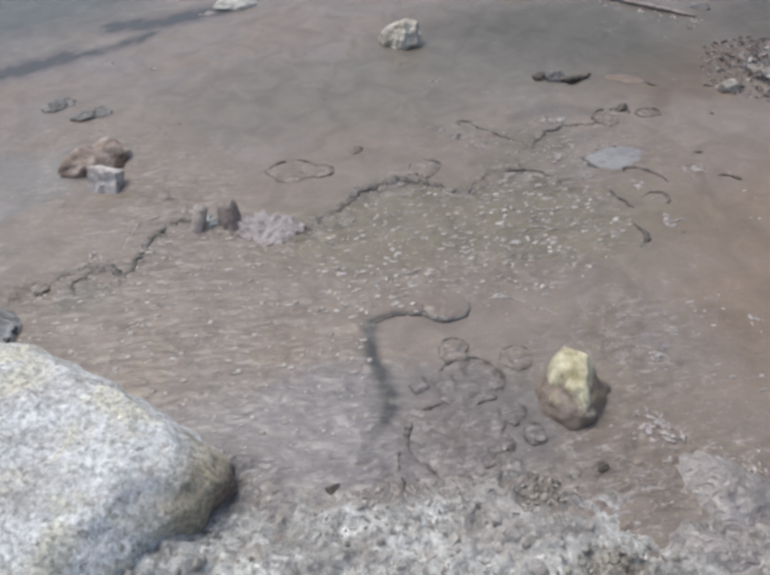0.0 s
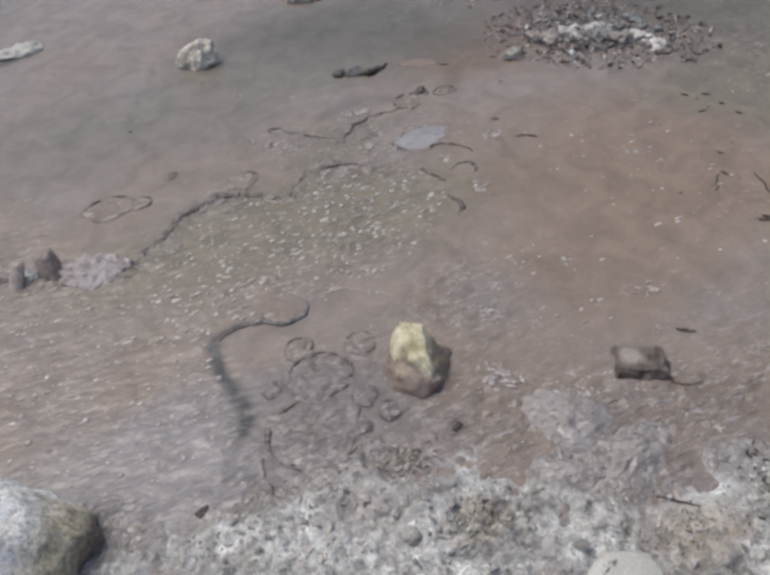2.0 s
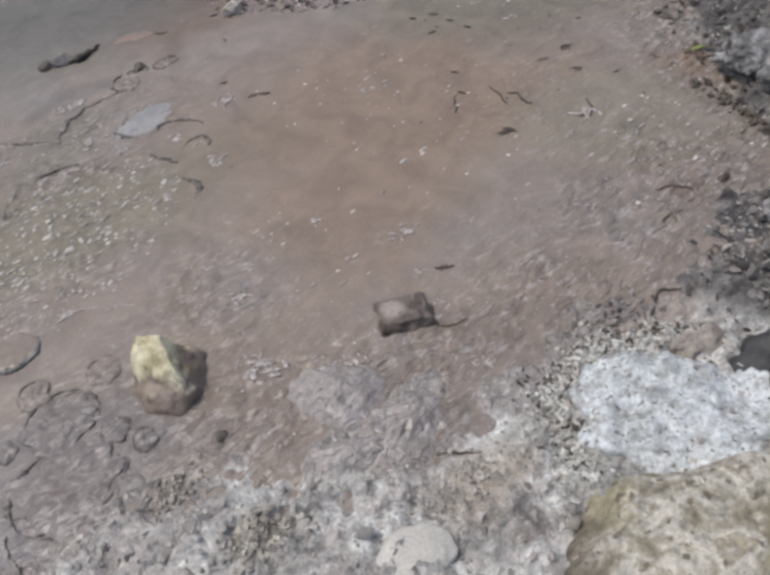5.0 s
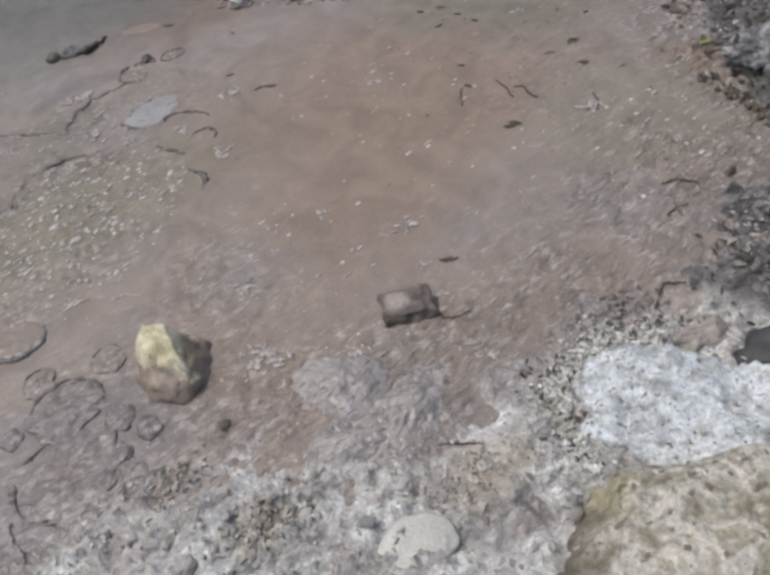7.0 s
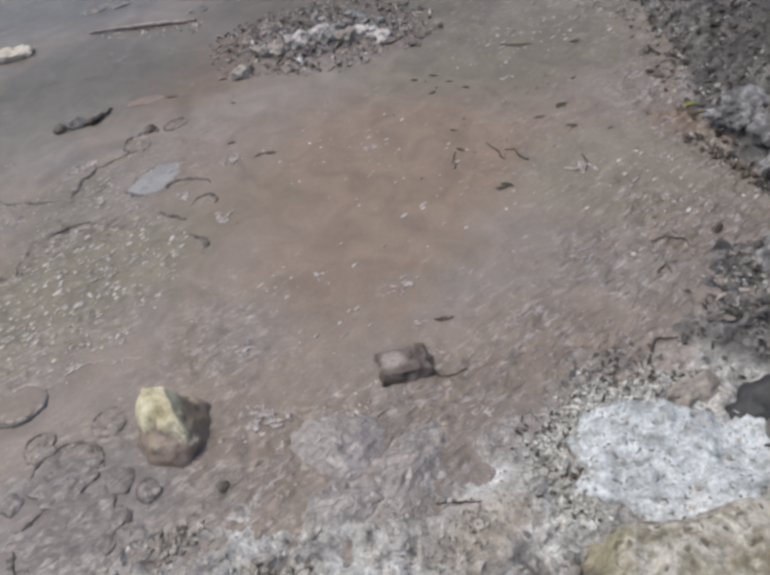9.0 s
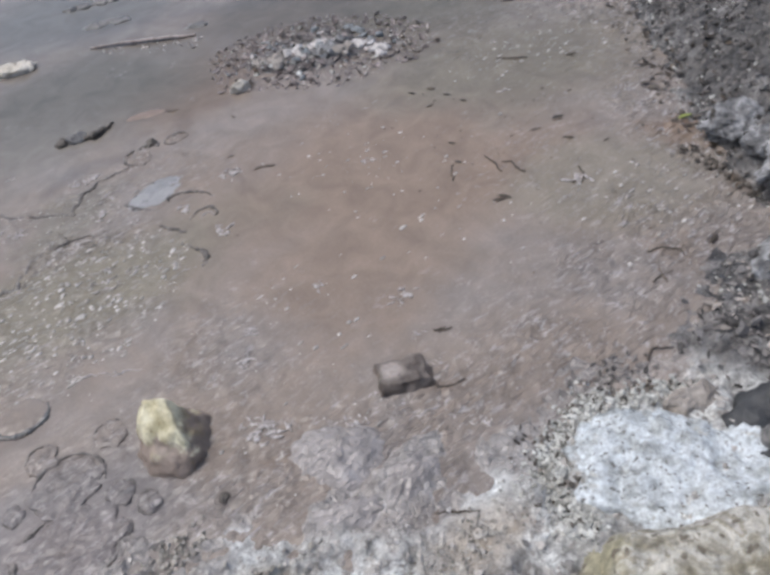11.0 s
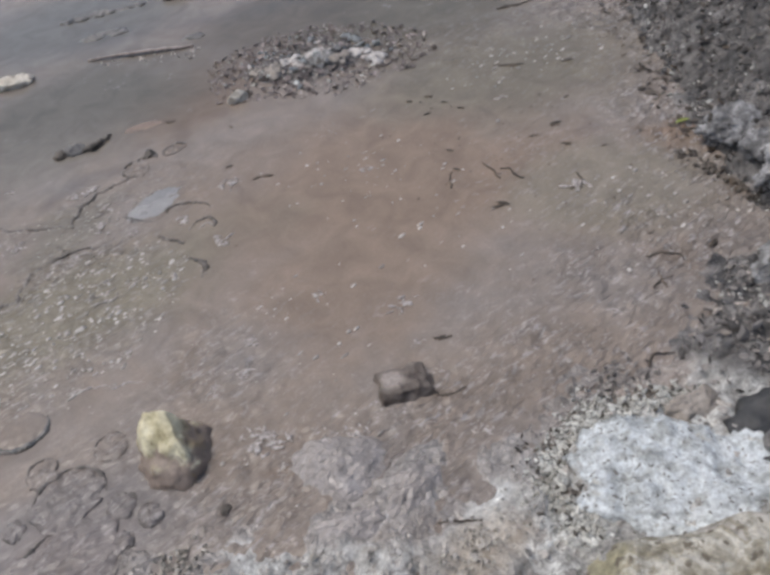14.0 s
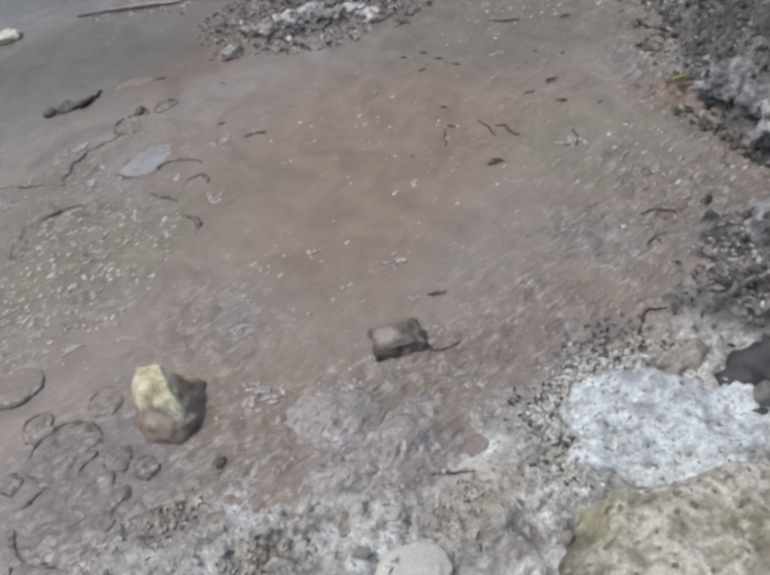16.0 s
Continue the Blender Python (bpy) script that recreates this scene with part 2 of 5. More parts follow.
def water_material():
    """Opaque silt-laden water: brown where the silt is stirred up, greyer where a film lies on it, toned by place in
    wide patches.
    """
    m, nt, bsdf, pos = start_material("silty_water", "World")
    warp = noise_node(nt, pos, 2.2, 4.0, 0.6)
    off = nt.nodes.new("ShaderNodeVectorMath")
    off.operation = "MULTIPLY_ADD"
    nt.links.new(warp.outputs["Color"], off.inputs[0])
    off.inputs[1].default_value = (0.5, 0.5, 0)
    nt.links.new(pos, off.inputs[2])
    flat = nt.nodes.new("ShaderNodeVectorMath")
    flat.operation = "MULTIPLY_ADD"
    flat.inputs[1].default_value, flat.inputs[2].default_value = (1, 1, 0), (-0.25, -0.25, 0)
    nt.links.new(off.outputs["Vector"], flat.inputs[0])
    vec = flat.outputs["Vector"]
    drift = noise_node(nt, pos, 3.0, 5.0, 0.6, 0.8)
    ramp = ramp_node(nt, [(0.30, WATER_GREY), (0.5, WATER_MID), (0.72, WATER_BROWN)])
    nt.links.new(drift.outputs["Fac"], ramp.inputs["Fac"])
    colour = ramp.outputs["Color"]
    for x, y, rx, ry, turn, tone, amount in WATER_PATCHES:
        colour = mix_node(nt, colour, tone, math_node(nt, "MULTIPLY", zone_node(nt, vec, x, y, rx, ry, turn), amount))
    scum = attribute_node(nt, "scum")
    lie = nt.nodes.new("ShaderNodeMapping")
    lie.inputs["Scale"].default_value = (0.42, 1.0, 1.0)
    nt.links.new(pos, lie.inputs["Vector"])
    film = noise_node(nt, lie.outputs["Vector"], 62.0, 3.0, 0.6, 0.3)
    wide = noise_node(nt, pos, 5.0, 4.0, 0.65, 0.5)
    patchy = math_node(nt, "ADD", math_node(nt, "MULTIPLY", step_node(nt, wide.outputs["Fac"], 0.56, 0.70), 0.5), scum, True)
    mask = math_node(nt, "MULTIPLY", step_node(nt, film.outputs["Fac"], 0.57, 0.64), patchy)
    colour = mix_node(nt, colour, WATER_FILM, math_node(nt, "MULTIPLY", mask, 0.9))
    # dark flecks beside the pale film: the look of glossy relief put into the colour
    fleck_noise = noise_node(nt, lie.outputs["Vector"], 52.0, 4.0, 0.6, 0.5)
    dark_fleck = math_node(nt, "MULTIPLY", step_node(nt, fleck_noise.outputs["Fac"], 0.54, 0.64), math_node(nt, "MULTIPLY", scum, 0.5))
    colour = mix_node(nt, colour, (0.150, 0.134, 0.122), dark_fleck)
    # torn pale lines on the creases: glints of wet wrinkles painted as colour
    crease = crease_node(nt, lie.outputs["Vector"], 46.0, 0.045)
    torn = noise_node(nt, pos, 22.0, 3.0, 0.6)
    crest_glint = math_node(nt, "MULTIPLY", math_node(nt, "MULTIPLY", crease, step_node(nt, torn.outputs["Fac"], 0.48, 0.60)), scum)
    colour = mix_node(nt, colour, (0.47, 0.44, 0.43), math_node(nt, "MULTIPLY", crest_glint, 0.75))
    cloud = noise_node(nt, pos, 9.0, 4.0, 0.6, 0.8)
    tone = ramp_node(nt, [(0.3, (0.84,) * 3), (0.7, (1.15,) * 3)])
    nt.links.new(cloud.outputs["Fac"], tone.inputs["Fac"])
    colour = mix_node(nt, colour, tone.outputs["Color"], 1.0, "MULTIPLY")
    fine = noise_node(nt, pos, 140.0, 2.0)
    light = ramp_node(nt, [(0.25, (0.93,) * 3), (0.75, (1.07,) * 3)])
    nt.links.new(fine.outputs["Fac"], light.inputs["Fac"])
    colour = mix_node(nt, colour, light.outputs["Color"], 1.0, "MULTIPLY")
    colour = mix_node(nt, colour, WATER_LEDGE, attribute_node(nt, "ledge"))
    nt.links.new(colour, bsdf.inputs["Base Color"])
    rough = nt.nodes.new("ShaderNodeMapRange")
    rough.inputs["To Min"].default_value, rough.inputs["To Max"].default_value = 0.04, 0.20
    nt.links.new(wide.outputs["Fac"], rough.inputs["Value"])
    nt.links.new(rough.outputs["Result"], bsdf.inputs["Roughness"])
    bsdf.inputs["IOR"].default_value = 1.33
    small = noise_node(nt, lie.outputs["Vector"], 56.0, 1.2, 0.5, 0.4)
    b = nt.nodes.new("ShaderNodeBump")
    b.inputs["Distance"].default_value = 0.015
    nt.links.new(math_node(nt, "ADD", math_node(nt, "MULTIPLY", scum, 0.95), 0.05, True), b.inputs["Strength"])
    nt.links.new(math_node(nt, "ADD", small.outputs["Fac"], math_node(nt, "MULTIPLY", crease, 0.15)), b.inputs["Height"])
    nt.links.new(b.outputs["Normal"], bsdf.inputs["Normal"])
    return m


WATER_GREY, WATER_MID, WATER_BROWN = (0.227, 0.203, 0.187), (0.229, 0.196, 0.171), (0.226, 0.184, 0.151)
WATER_FILM = (0.36, 0.337, 0.327)
WATER_LEDGE = (0.072, 0.074, 0.076)
WATER_PATCHES = [
    (1.30, 1.55, 0.80, 0.58, -35, (0.224, 0.174, 0.137), 1.0),
    (0.95, 1.25, 0.35, 0.30, 0, (0.224, 0.174, 0.137), 0.8),
    (1.12, 2.60, 0.45, 0.36, 0, (0.168, 0.130, 0.100), 0.9),
    (1.95, 1.75, 0.65, 0.45, -40, (0.168, 0.150, 0.118), 0.9),
    (2.15, 2.45, 0.80, 0.60, -20, (0.125, 0.113, 0.090), 0.95),
    (0.70, 2.90, 0.85, 0.55, 0, (0.124, 0.115, 0.096), 0.95),
    (0.25, 1.75, 0.85, 0.32, 0, (0.192, 0.172, 0.132), 0.95),
    (-1.80, 3.90, 1.45, 1.0, 35, (0.118, 0.122, 0.112), 1.0),
    # pale lavender off the near bank: sky sheen put into the water's colour
    (-0.24, 1.02, 0.55, 0.34, 0, (0.243, 0.229, 0.231), 0.95),
    (0.00, 2.60, 1.10, 0.45, 0, (0.184, 0.170, 0.147), 0.8),
    (1.70, 2.85, 0.60, 0.40, -25, (0.116, 0.101, 0.082), 0.85),
    (1.93, 1.12, 0.14, 0.09, -40, (0.20, 0.142, 0.105), 0.8),
    (0.45, 2.12, 0.26, 0.16, 15, (0.184, 0.166, 0.135), 0.8),
    (1.66, 1.05, 0.38, 0.30, -40, (0.215, 0.192, 0.155), 0.8),
    (-1.25, 2.15, 0.40, 0.22, 0, (0.225, 0.222, 0.22), 0.6),
    (1.00, 3.75, 0.90, 0.60, -20, (0.140, 0.135, 0.122), 0.9),
    (-0.83, 1.62, 0.13, 0.09, 0, (0.185, 0.172, 0.150), 0.9),
    (0.52, 0.945, 0.05, 0.05, 0, (0.20, 0.160, 0.130), 0.8),
    (0.14, 1.06, 0.36, 0.26, 0, (0.172, 0.159, 0.155), 0.9),
    (0.11, 1.02, 0.17, 0.15, 0, (0.199, 0.177, 0.169), 0.9),
]
M_WATER = water_material()
M_GROUND = ground_material()
M_SCUM = surface("dark_scum", [(0.3, (0.05, 0.044, 0.040)), (0.5, (0.10, 0.09, 0.082)), (0.62, (0.20, 0.18, 0.165)), (0.8, (0.33, 0.31, 0.295))], 34, 0.5, 200, 0.3, 0.3, 90)
M_EDGE = surface("slate_mud_lip", [(0.3, (0.075, 0.077, 0.078)), (0.7, (0.15, 0.147, 0.144))], 30, 0.15, 200, 0.2, 0.9, 40, bump_detail=1.5, specks=((0.42, 0.40, 0.38), 90, 0.66, 0.72))
M_BUBBLE = surface("pale_bubble_and_glint", [(0.3, (0.31, 0.284, 0.254)), (0.7, (0.48, 0.457, 0.43))], 60, 0.15, 300, 0.1, 0.1, 100, vary=0.3, island=True)
M_FOAM = creased("pinkish_foam", [(0.3, (0.14, 0.12, 0.118)), (0.42, (0.30, 0.265, 0.265)), (0.56, (0.46, 0.415, 0.42)), (0.72, (0.33, 0.288, 0.288))], 60, 0.4, 160, 0.2, 0.9, 60, pale=0.4)
M_CHIPFOAM = surface("grey_white_foam", [(0.3, (0.20, 0.175, 0.16)), (0.5, (0.34, 0.31, 0.295)), (0.7, (0.50, 0.47, 0.45))], 90, 0.25, 160, 0.2, 0.4, 80)
M_GREYFOAM = surface("blue_grey_foam_film", [(0.3, (0.225, 0.222, 0.222)), (0.7, (0.30, 0.296, 0.295))], 14, 0.3, 160, 0.15, 0.4, 60)
M_PINKLEAF = surface("rusty_pink_leaf", [(0.3, (0.17, 0.125, 0.10)), (0.7, (0.26, 0.20, 0.165))], 30, 0.5, 160, 0.2, 0.4, 80)
# the boulder's right tip goes from golden to brown, darkest low down
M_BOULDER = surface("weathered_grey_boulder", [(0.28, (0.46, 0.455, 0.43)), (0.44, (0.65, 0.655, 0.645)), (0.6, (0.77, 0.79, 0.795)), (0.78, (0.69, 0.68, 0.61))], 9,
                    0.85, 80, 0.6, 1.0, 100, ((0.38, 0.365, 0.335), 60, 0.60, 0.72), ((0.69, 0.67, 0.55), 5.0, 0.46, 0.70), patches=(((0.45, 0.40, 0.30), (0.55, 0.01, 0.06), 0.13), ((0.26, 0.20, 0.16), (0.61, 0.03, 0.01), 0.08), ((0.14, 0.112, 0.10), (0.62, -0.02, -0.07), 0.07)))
M_WHITE = surface("white_mineral_crust", [(0.30, (0.25, 0.25, 0.237)), (0.40, (0.40, 0.425, 0.43)), (0.50, (0.535, 0.573, 0.592)), (0.62, (0.62, 0.66, 0.68)), (0.78, (0.44, 0.464, 0.483))], 22,
                  0.85, 100, 0.45, 1.0, 60, ((0.17, 0.165, 0.155), 90, 0.615, 0.69), ((0.42, 0.405, 0.36), 10.0, 0.60, 0.73), tide=((0.29, 0.27, 0.24), 0.030, 0.026))
M_CHIP = surface("pale_chips", [(0.3, (0.28, 0.27, 0.235)), (0.55, (0.48, 0.48, 0.45)), (0.8, (0.64, 0.65, 0.63))], 20, 0.85, 200, 0.3, 0.6, 120, vary=0.4, island=True)
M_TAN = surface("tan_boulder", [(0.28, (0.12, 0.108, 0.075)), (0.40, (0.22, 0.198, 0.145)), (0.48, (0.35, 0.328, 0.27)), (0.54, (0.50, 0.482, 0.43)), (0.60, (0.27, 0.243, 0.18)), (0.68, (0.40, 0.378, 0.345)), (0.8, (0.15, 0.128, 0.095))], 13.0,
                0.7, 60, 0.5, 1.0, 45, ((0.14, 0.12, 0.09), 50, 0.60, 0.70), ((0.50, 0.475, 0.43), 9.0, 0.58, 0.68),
                # an olive patch, then the shade of the steep left flank put into the colour
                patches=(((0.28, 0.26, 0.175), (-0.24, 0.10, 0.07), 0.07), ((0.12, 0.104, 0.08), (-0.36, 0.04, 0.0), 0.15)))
M_YELLOW = surface("yellow_ochre_stone", [(0.3, (0.35, 0.305, 0.175)), (0.42, (0.49, 0.445, 0.285)), (0.54, (0.67, 0.63, 0.46))], 14.0,
                   0.35, 120, 0.2, 0.6, 50, ((0.24, 0.185, 0.115), 40, 0.64, 0.72), ((0.33, 0.30, 0.18), 11.0, 0.52, 0.66), tide=((0.235, 0.187, 0.155), 0.052, 0.075),
                   # shaded right face, and contact shadow in the wet gap at the foot, as colour
                   patches=(((0.29, 0.225, 0.135), (0.072, -0.035, 0.035), 0.055), ((0.10, 0.078, 0.066), (0.05, -0.085, -0.005), 0.035), ((0.105, 0.08, 0.066), (-0.075, -0.055, -0.01), 0.035)))
M_DARK = surface("dark_wet_stone", [(0.3, (0.045, 0.038, 0.032)), (0.55, (0.10, 0.085, 0.07)), (0.75, (0.19, 0.165, 0.14))], 18, 0.5, 120, 0.3, 0.6, 60)
M_BLOCK = surface("silted_dark_block", [(0.3, (0.060, 0.045, 0.036)), (0.5, (0.115, 0.094, 0.080)), (0.7, (0.205, 0.172, 0.149))], 18, 0.40, 120, 0.3, 0.6, 60, patches=(((0.31, 0.27, 0.245), (-0.022, 0.010, 0.026), 0.030), ((0.14, 0.125, 0.10), (-0.058, 0.0, 0.01), 0.022)))
M_PALE = surface("pale_stone", [(0.3, (0.27, 0.23, 0.18)), (0.45, (0.47, 0.43, 0.36)), (0.6, (0.64, 0.60, 0.53)), (0.75, (0.50, 0.45, 0.37))], 20, 0.75, 120, 0.2, 0.5, 60,
                 ((0.18, 0.14, 0.10), 30, 0.62, 0.72), vary=0.15)
M_RUST = surface("rusty_tan_stone", [(0.3, (0.14, 0.098, 0.078)), (0.5, (0.28, 0.222, 0.188)), (0.7, (0.50, 0.45, 0.40))], 13, 0.7, 120, 0.25, 0.5, 60, patches=(((0.095, 0.068, 0.054), (0.095, -0.03, 0.01), 0.05),))
M_SLAB = surface("pale_lilac_slab", [(0.3, (0.35, 0.30, 0.275)), (0.45, (0.54, 0.49, 0.46)), (0.65, (0.70, 0.655, 0.625))], 16, 0.7, 120, 0.2, 0.5, 60, ((0.20, 0.155, 0.135), 28, 0.63, 0.73))
M_GREYROCK = surface("blue_grey_rock", [(0.28, (0.045, 0.044, 0.043)), (0.42, (0.15, 0.148, 0.147)), (0.54, (0.30, 0.30, 0.30)), (0.66, (0.56, 0.56, 0.555)), (0.8, (0.22, 0.215, 0.21))], 16, 0.8, 120, 0.3, 0.8, 50,
                     ((0.06, 0.055, 0.05), 30, 0.57, 0.66))
# near-black, for the shade inside a hollow
M_BLACK = surface("shaded_hollow_black", [(0.3, (0.018, 0.019, 0.021)), (0.7, (0.055, 0.056, 0.058))], 20, 0.5, 120, 0.3, 0.6, 60)
M_BARK = surface("brown_mauve_bark", [(0.3, (0.12, 0.095, 0.085)), (0.5, (0.22, 0.18, 0.165)), (0.7, (0.42, 0.37, 0.345))], 30, 0.6, 140, 0.25, 0.6, 60)
M_WOOD = surface("weathered_brown_wood", [(0.3, (0.22, 0.18, 0.16)), (0.5, (0.38, 0.335, 0.30)), (0.7, (0.58, 0.535, 0.49))], 26, 0.7, 140, 0.25, 0.6, 60)
M_CLAY = creased("wet_grey_clay", [(0.3, (0.205, 0.186, 0.174)), (0.46, (0.28, 0.257, 0.244)), (0.58, (0.325, 0.30, 0.287)), (0.72, (0.43, 0.402, 0.389))], 18, 0.12, 150, 0.12, 1.0, 34, coords="World", rough_span=0.06, bump_detail=2.0, press=0.5)
M_CRUST = surface("pinkish_white_crust", [(0.3, (0.30, 0.275, 0.26)), (0.5, (0.52, 0.495, 0.475)), (0.7, (0.70, 0.675, 0.655))], 40, 0.8, 130, 0.3, 0.8, 60, ((0.16, 0.13, 0.12), 50, 0.60, 0.68))
M_PEBBLE = surface("pale_flat_pebble", [(0.3, (0.36, 0.35, 0.32)), (0.7, (0.52, 0.515, 0.48))], 14, 0.6, 160, 0.2, 0.3, 70)
M_TANGREY = surface("tan_grey_stone", [(0.3, (0.20, 0.175, 0.15)), (0.5, (0.31, 0.28, 0.25)), (0.7, (0.42, 0.39, 0.36))], 16, 0.8, 120, 0.25, 0.6, 60)
M_PALEROCK = surface("pale_crusted_rock", [(0.28, (0.058, 0.056, 0.053)), (0.42, (0.139, 0.139, 0.142)), (0.54, (0.290, 0.290, 0.296)), (0.66, (0.510, 0.510, 0.510)), (0.8, (0.255, 0.252, 0.249))], 20, 0.85, 120, 0.3, 0.9, 50, ((0.05, 0.045, 0.04), 30, 0.60, 0.68))
M_CRUMB = surface("mud_crumbs", [(0.3, (0.27, 0.252, 0.234)), (0.6, (0.42, 0.398, 0.372)), (0.8, (0.56, 0.543, 0.513))], 14, 0.7, 200, 0.3, 0.5, 120, vary=0.35, island=True)
M_CLUMP = surface("olive_grey_clods", [(0.3, (0.16, 0.142, 0.122)), (0.5, (0.32, 0.298, 0.262)), (0.7, (0.50, 0.485, 0.435))], 20, 0.6, 200, 0.3, 0.5, 120, vary=0.5, island=True)
M_RUBBLE = surface("dark_rubble", [(0.3, (0.06, 0.055, 0.05)), (0.6, (0.17, 0.16, 0.155)), (0.8, (0.45, 0.44, 0.42))], 14, 0.85, 200, 0.3, 0.5, 120, vary=0.6, island=True)
M_LITTER = surface("rotting_leaf_litter", [(0.3, (0.065, 0.058, 0.053)), (0.55, (0.16, 0.147, 0.137)), (0.8, (0.38, 0.365, 0.345))], 16, 0.65, 150, 0.3, 0.3, 90, vary=0.7, island=True)
M_MOUNDLITTER = surface("grey_brown_leaf_litter", [(0.3, (0.075, 0.060, 0.055)), (0.55, (0.19, 0.160, 0.153)), (0.8, (0.41, 0.375, 0.365))], 16, 0.65, 150, 0.3, 0.3, 90, vary=0.6, island=True)
M_LEAF = surface("dark_dead_leaf", [(0.3, (0.035, 0.028, 0.022)), (0.7, (0.10, 0.075, 0.052))], 40, 0.5, 200, 0.25, 0.2, 120, vary=0.5)
M_PALELEAF = surface("bleached_dead_leaf", [(0.3, (0.23, 0.197, 0.178)), (0.7, (0.47, 0.435, 0.405))], 30, 0.6, 200, 0.25, 0.3, 120, vary=0.4, island=True)
M_BLEACHED = surface("bleached_curled_leaf", [(0.3, (0.21, 0.178, 0.155)), (0.7, (0.44, 0.40, 0.36))], 30, 0.6, 200, 0.25, 0.3, 120, vary=0.4)
M_CLOD = surface("half_dry_clod", [(0.3, (0.30, 0.282, 0.262)), (0.6, (0.46, 0.44, 0.412)), (0.8, (0.60, 0.582, 0.55))], 40, 0.7, 200, 0.3, 0.5, 120, vary=0.35)
M_TWIG = surface("dark_wet_twig", [(0.3, (0.04, 0.032, 0.026)), (0.7, (0.12, 0.095, 0.075))], 30, 0.6, 200, 0.25, 0.4, 140, vary=0.4)
M_GREENLEAF = surface("yellow_green_leaf", [(0.3, (0.16, 0.20, 0.05)), (0.7, (0.34, 0.36, 0.10))], 30, 0.5, 150, 0.2, 0.2, 90)
M_SLATE = surface("slate_grey_sunken_mud", [(0.3, (0.095, 0.093, 0.09)), (0.5, (0.155, 0.148, 0.142)), (0.7, (0.26, 0.25, 0.24))], 22, 0.35, 150, 0.25, 0.6, 60)
M_BLUE = surface("faded_blue_grey_scrap", [(0.3, (0.20, 0.25, 0.28)), (0.7, (0.38, 0.42, 0.44))], 30, 0.5, 160, 0.2, 0.3, 80)


# ---- shape tools ----
def lattice(ix, iy, seed):
    h = (ix.astype(np.int64) * 374761393 + iy.astype(np.int64) * 668265263 + seed * 982451653) & 0xFFFFFFFF
    h = ((h ^ (h >> 13)) * 1274126177) & 0xFFFFFFFF
    h = h ^ (h >> 16)
    return (h & 0xFFFF) / 32767.5 - 1.0


def value_noise(x, y, seed=0):
    ix, iy = np.floor(x), np.floor(y)
    fx, fy = x - ix, y - iy
    fx, fy = fx * fx * (3 - 2 * fx), fy * fy * (3 - 2 * fy)
    a, b = lattice(ix, iy, seed), lattice(ix + 1, iy, seed)
    c, d = lattice(ix, iy + 1, seed), lattice(ix + 1, iy + 1, seed)
    return (a * (1 - fx) + b * fx) * (1 - fy) + (c * (1 - fx) + d * fx) * fy


def fractal(x, y, seed=0, octaves=4):
    total, size = 0.0, 0.5
    for n in range(octaves):
        total = total + size * value_noise(x * 2**n + 17.3 * n, y * 2**n - 9.1 * n, seed + n)
        size *= 0.5
    return total


def smooth(v, low, high):
    t = np.clip((v - low) / (high - low), 0, 1)
    return t * t * (3 - 2 * t)


def sheet(name, xs, ys, heights, material):
    nx, ny = len(xs), len(ys)
    gx, gy = np.meshgrid(xs, ys)
    verts = np.stack([gx.ravel(), gy.ravel(), heights.ravel()], 1)
    i = (np.arange(ny - 1)[:, None] * nx + np.arange(nx - 1)[None]).ravel()
    faces = np.stack([i, i + 1, i + nx + 1, i + nx], 1)
    me = bpy.data.meshes.new(name)
    me.from_pydata(verts.tolist(), [], faces.tolist())
    me.materials.append(material)
    me.shade_smooth()
    return new(name, me)


def thing(name, bm, material, label, category, group="", kind="", at=None, is_smooth=True):
    me = bpy.data.meshes.new(name)
    bm.to_mesh(me)
    bm.free()
    me.materials.append(material)
    if is_smooth:
        me.shade_smooth()
    ob = new(name, me)
    if at is not None:
        ob.matrix_world = at
    return tagged(ob, label, category, group, kind)


def part(name, bm, material, parent, label=""):
    me = bpy.data.meshes.new(name)
    bm.to_mesh(me)
    bm.free()
    me.materials.append(material)
    me.shade_smooth()
    ob = new(name, me)
    ob.parent = parent
    return tagged(ob, label)


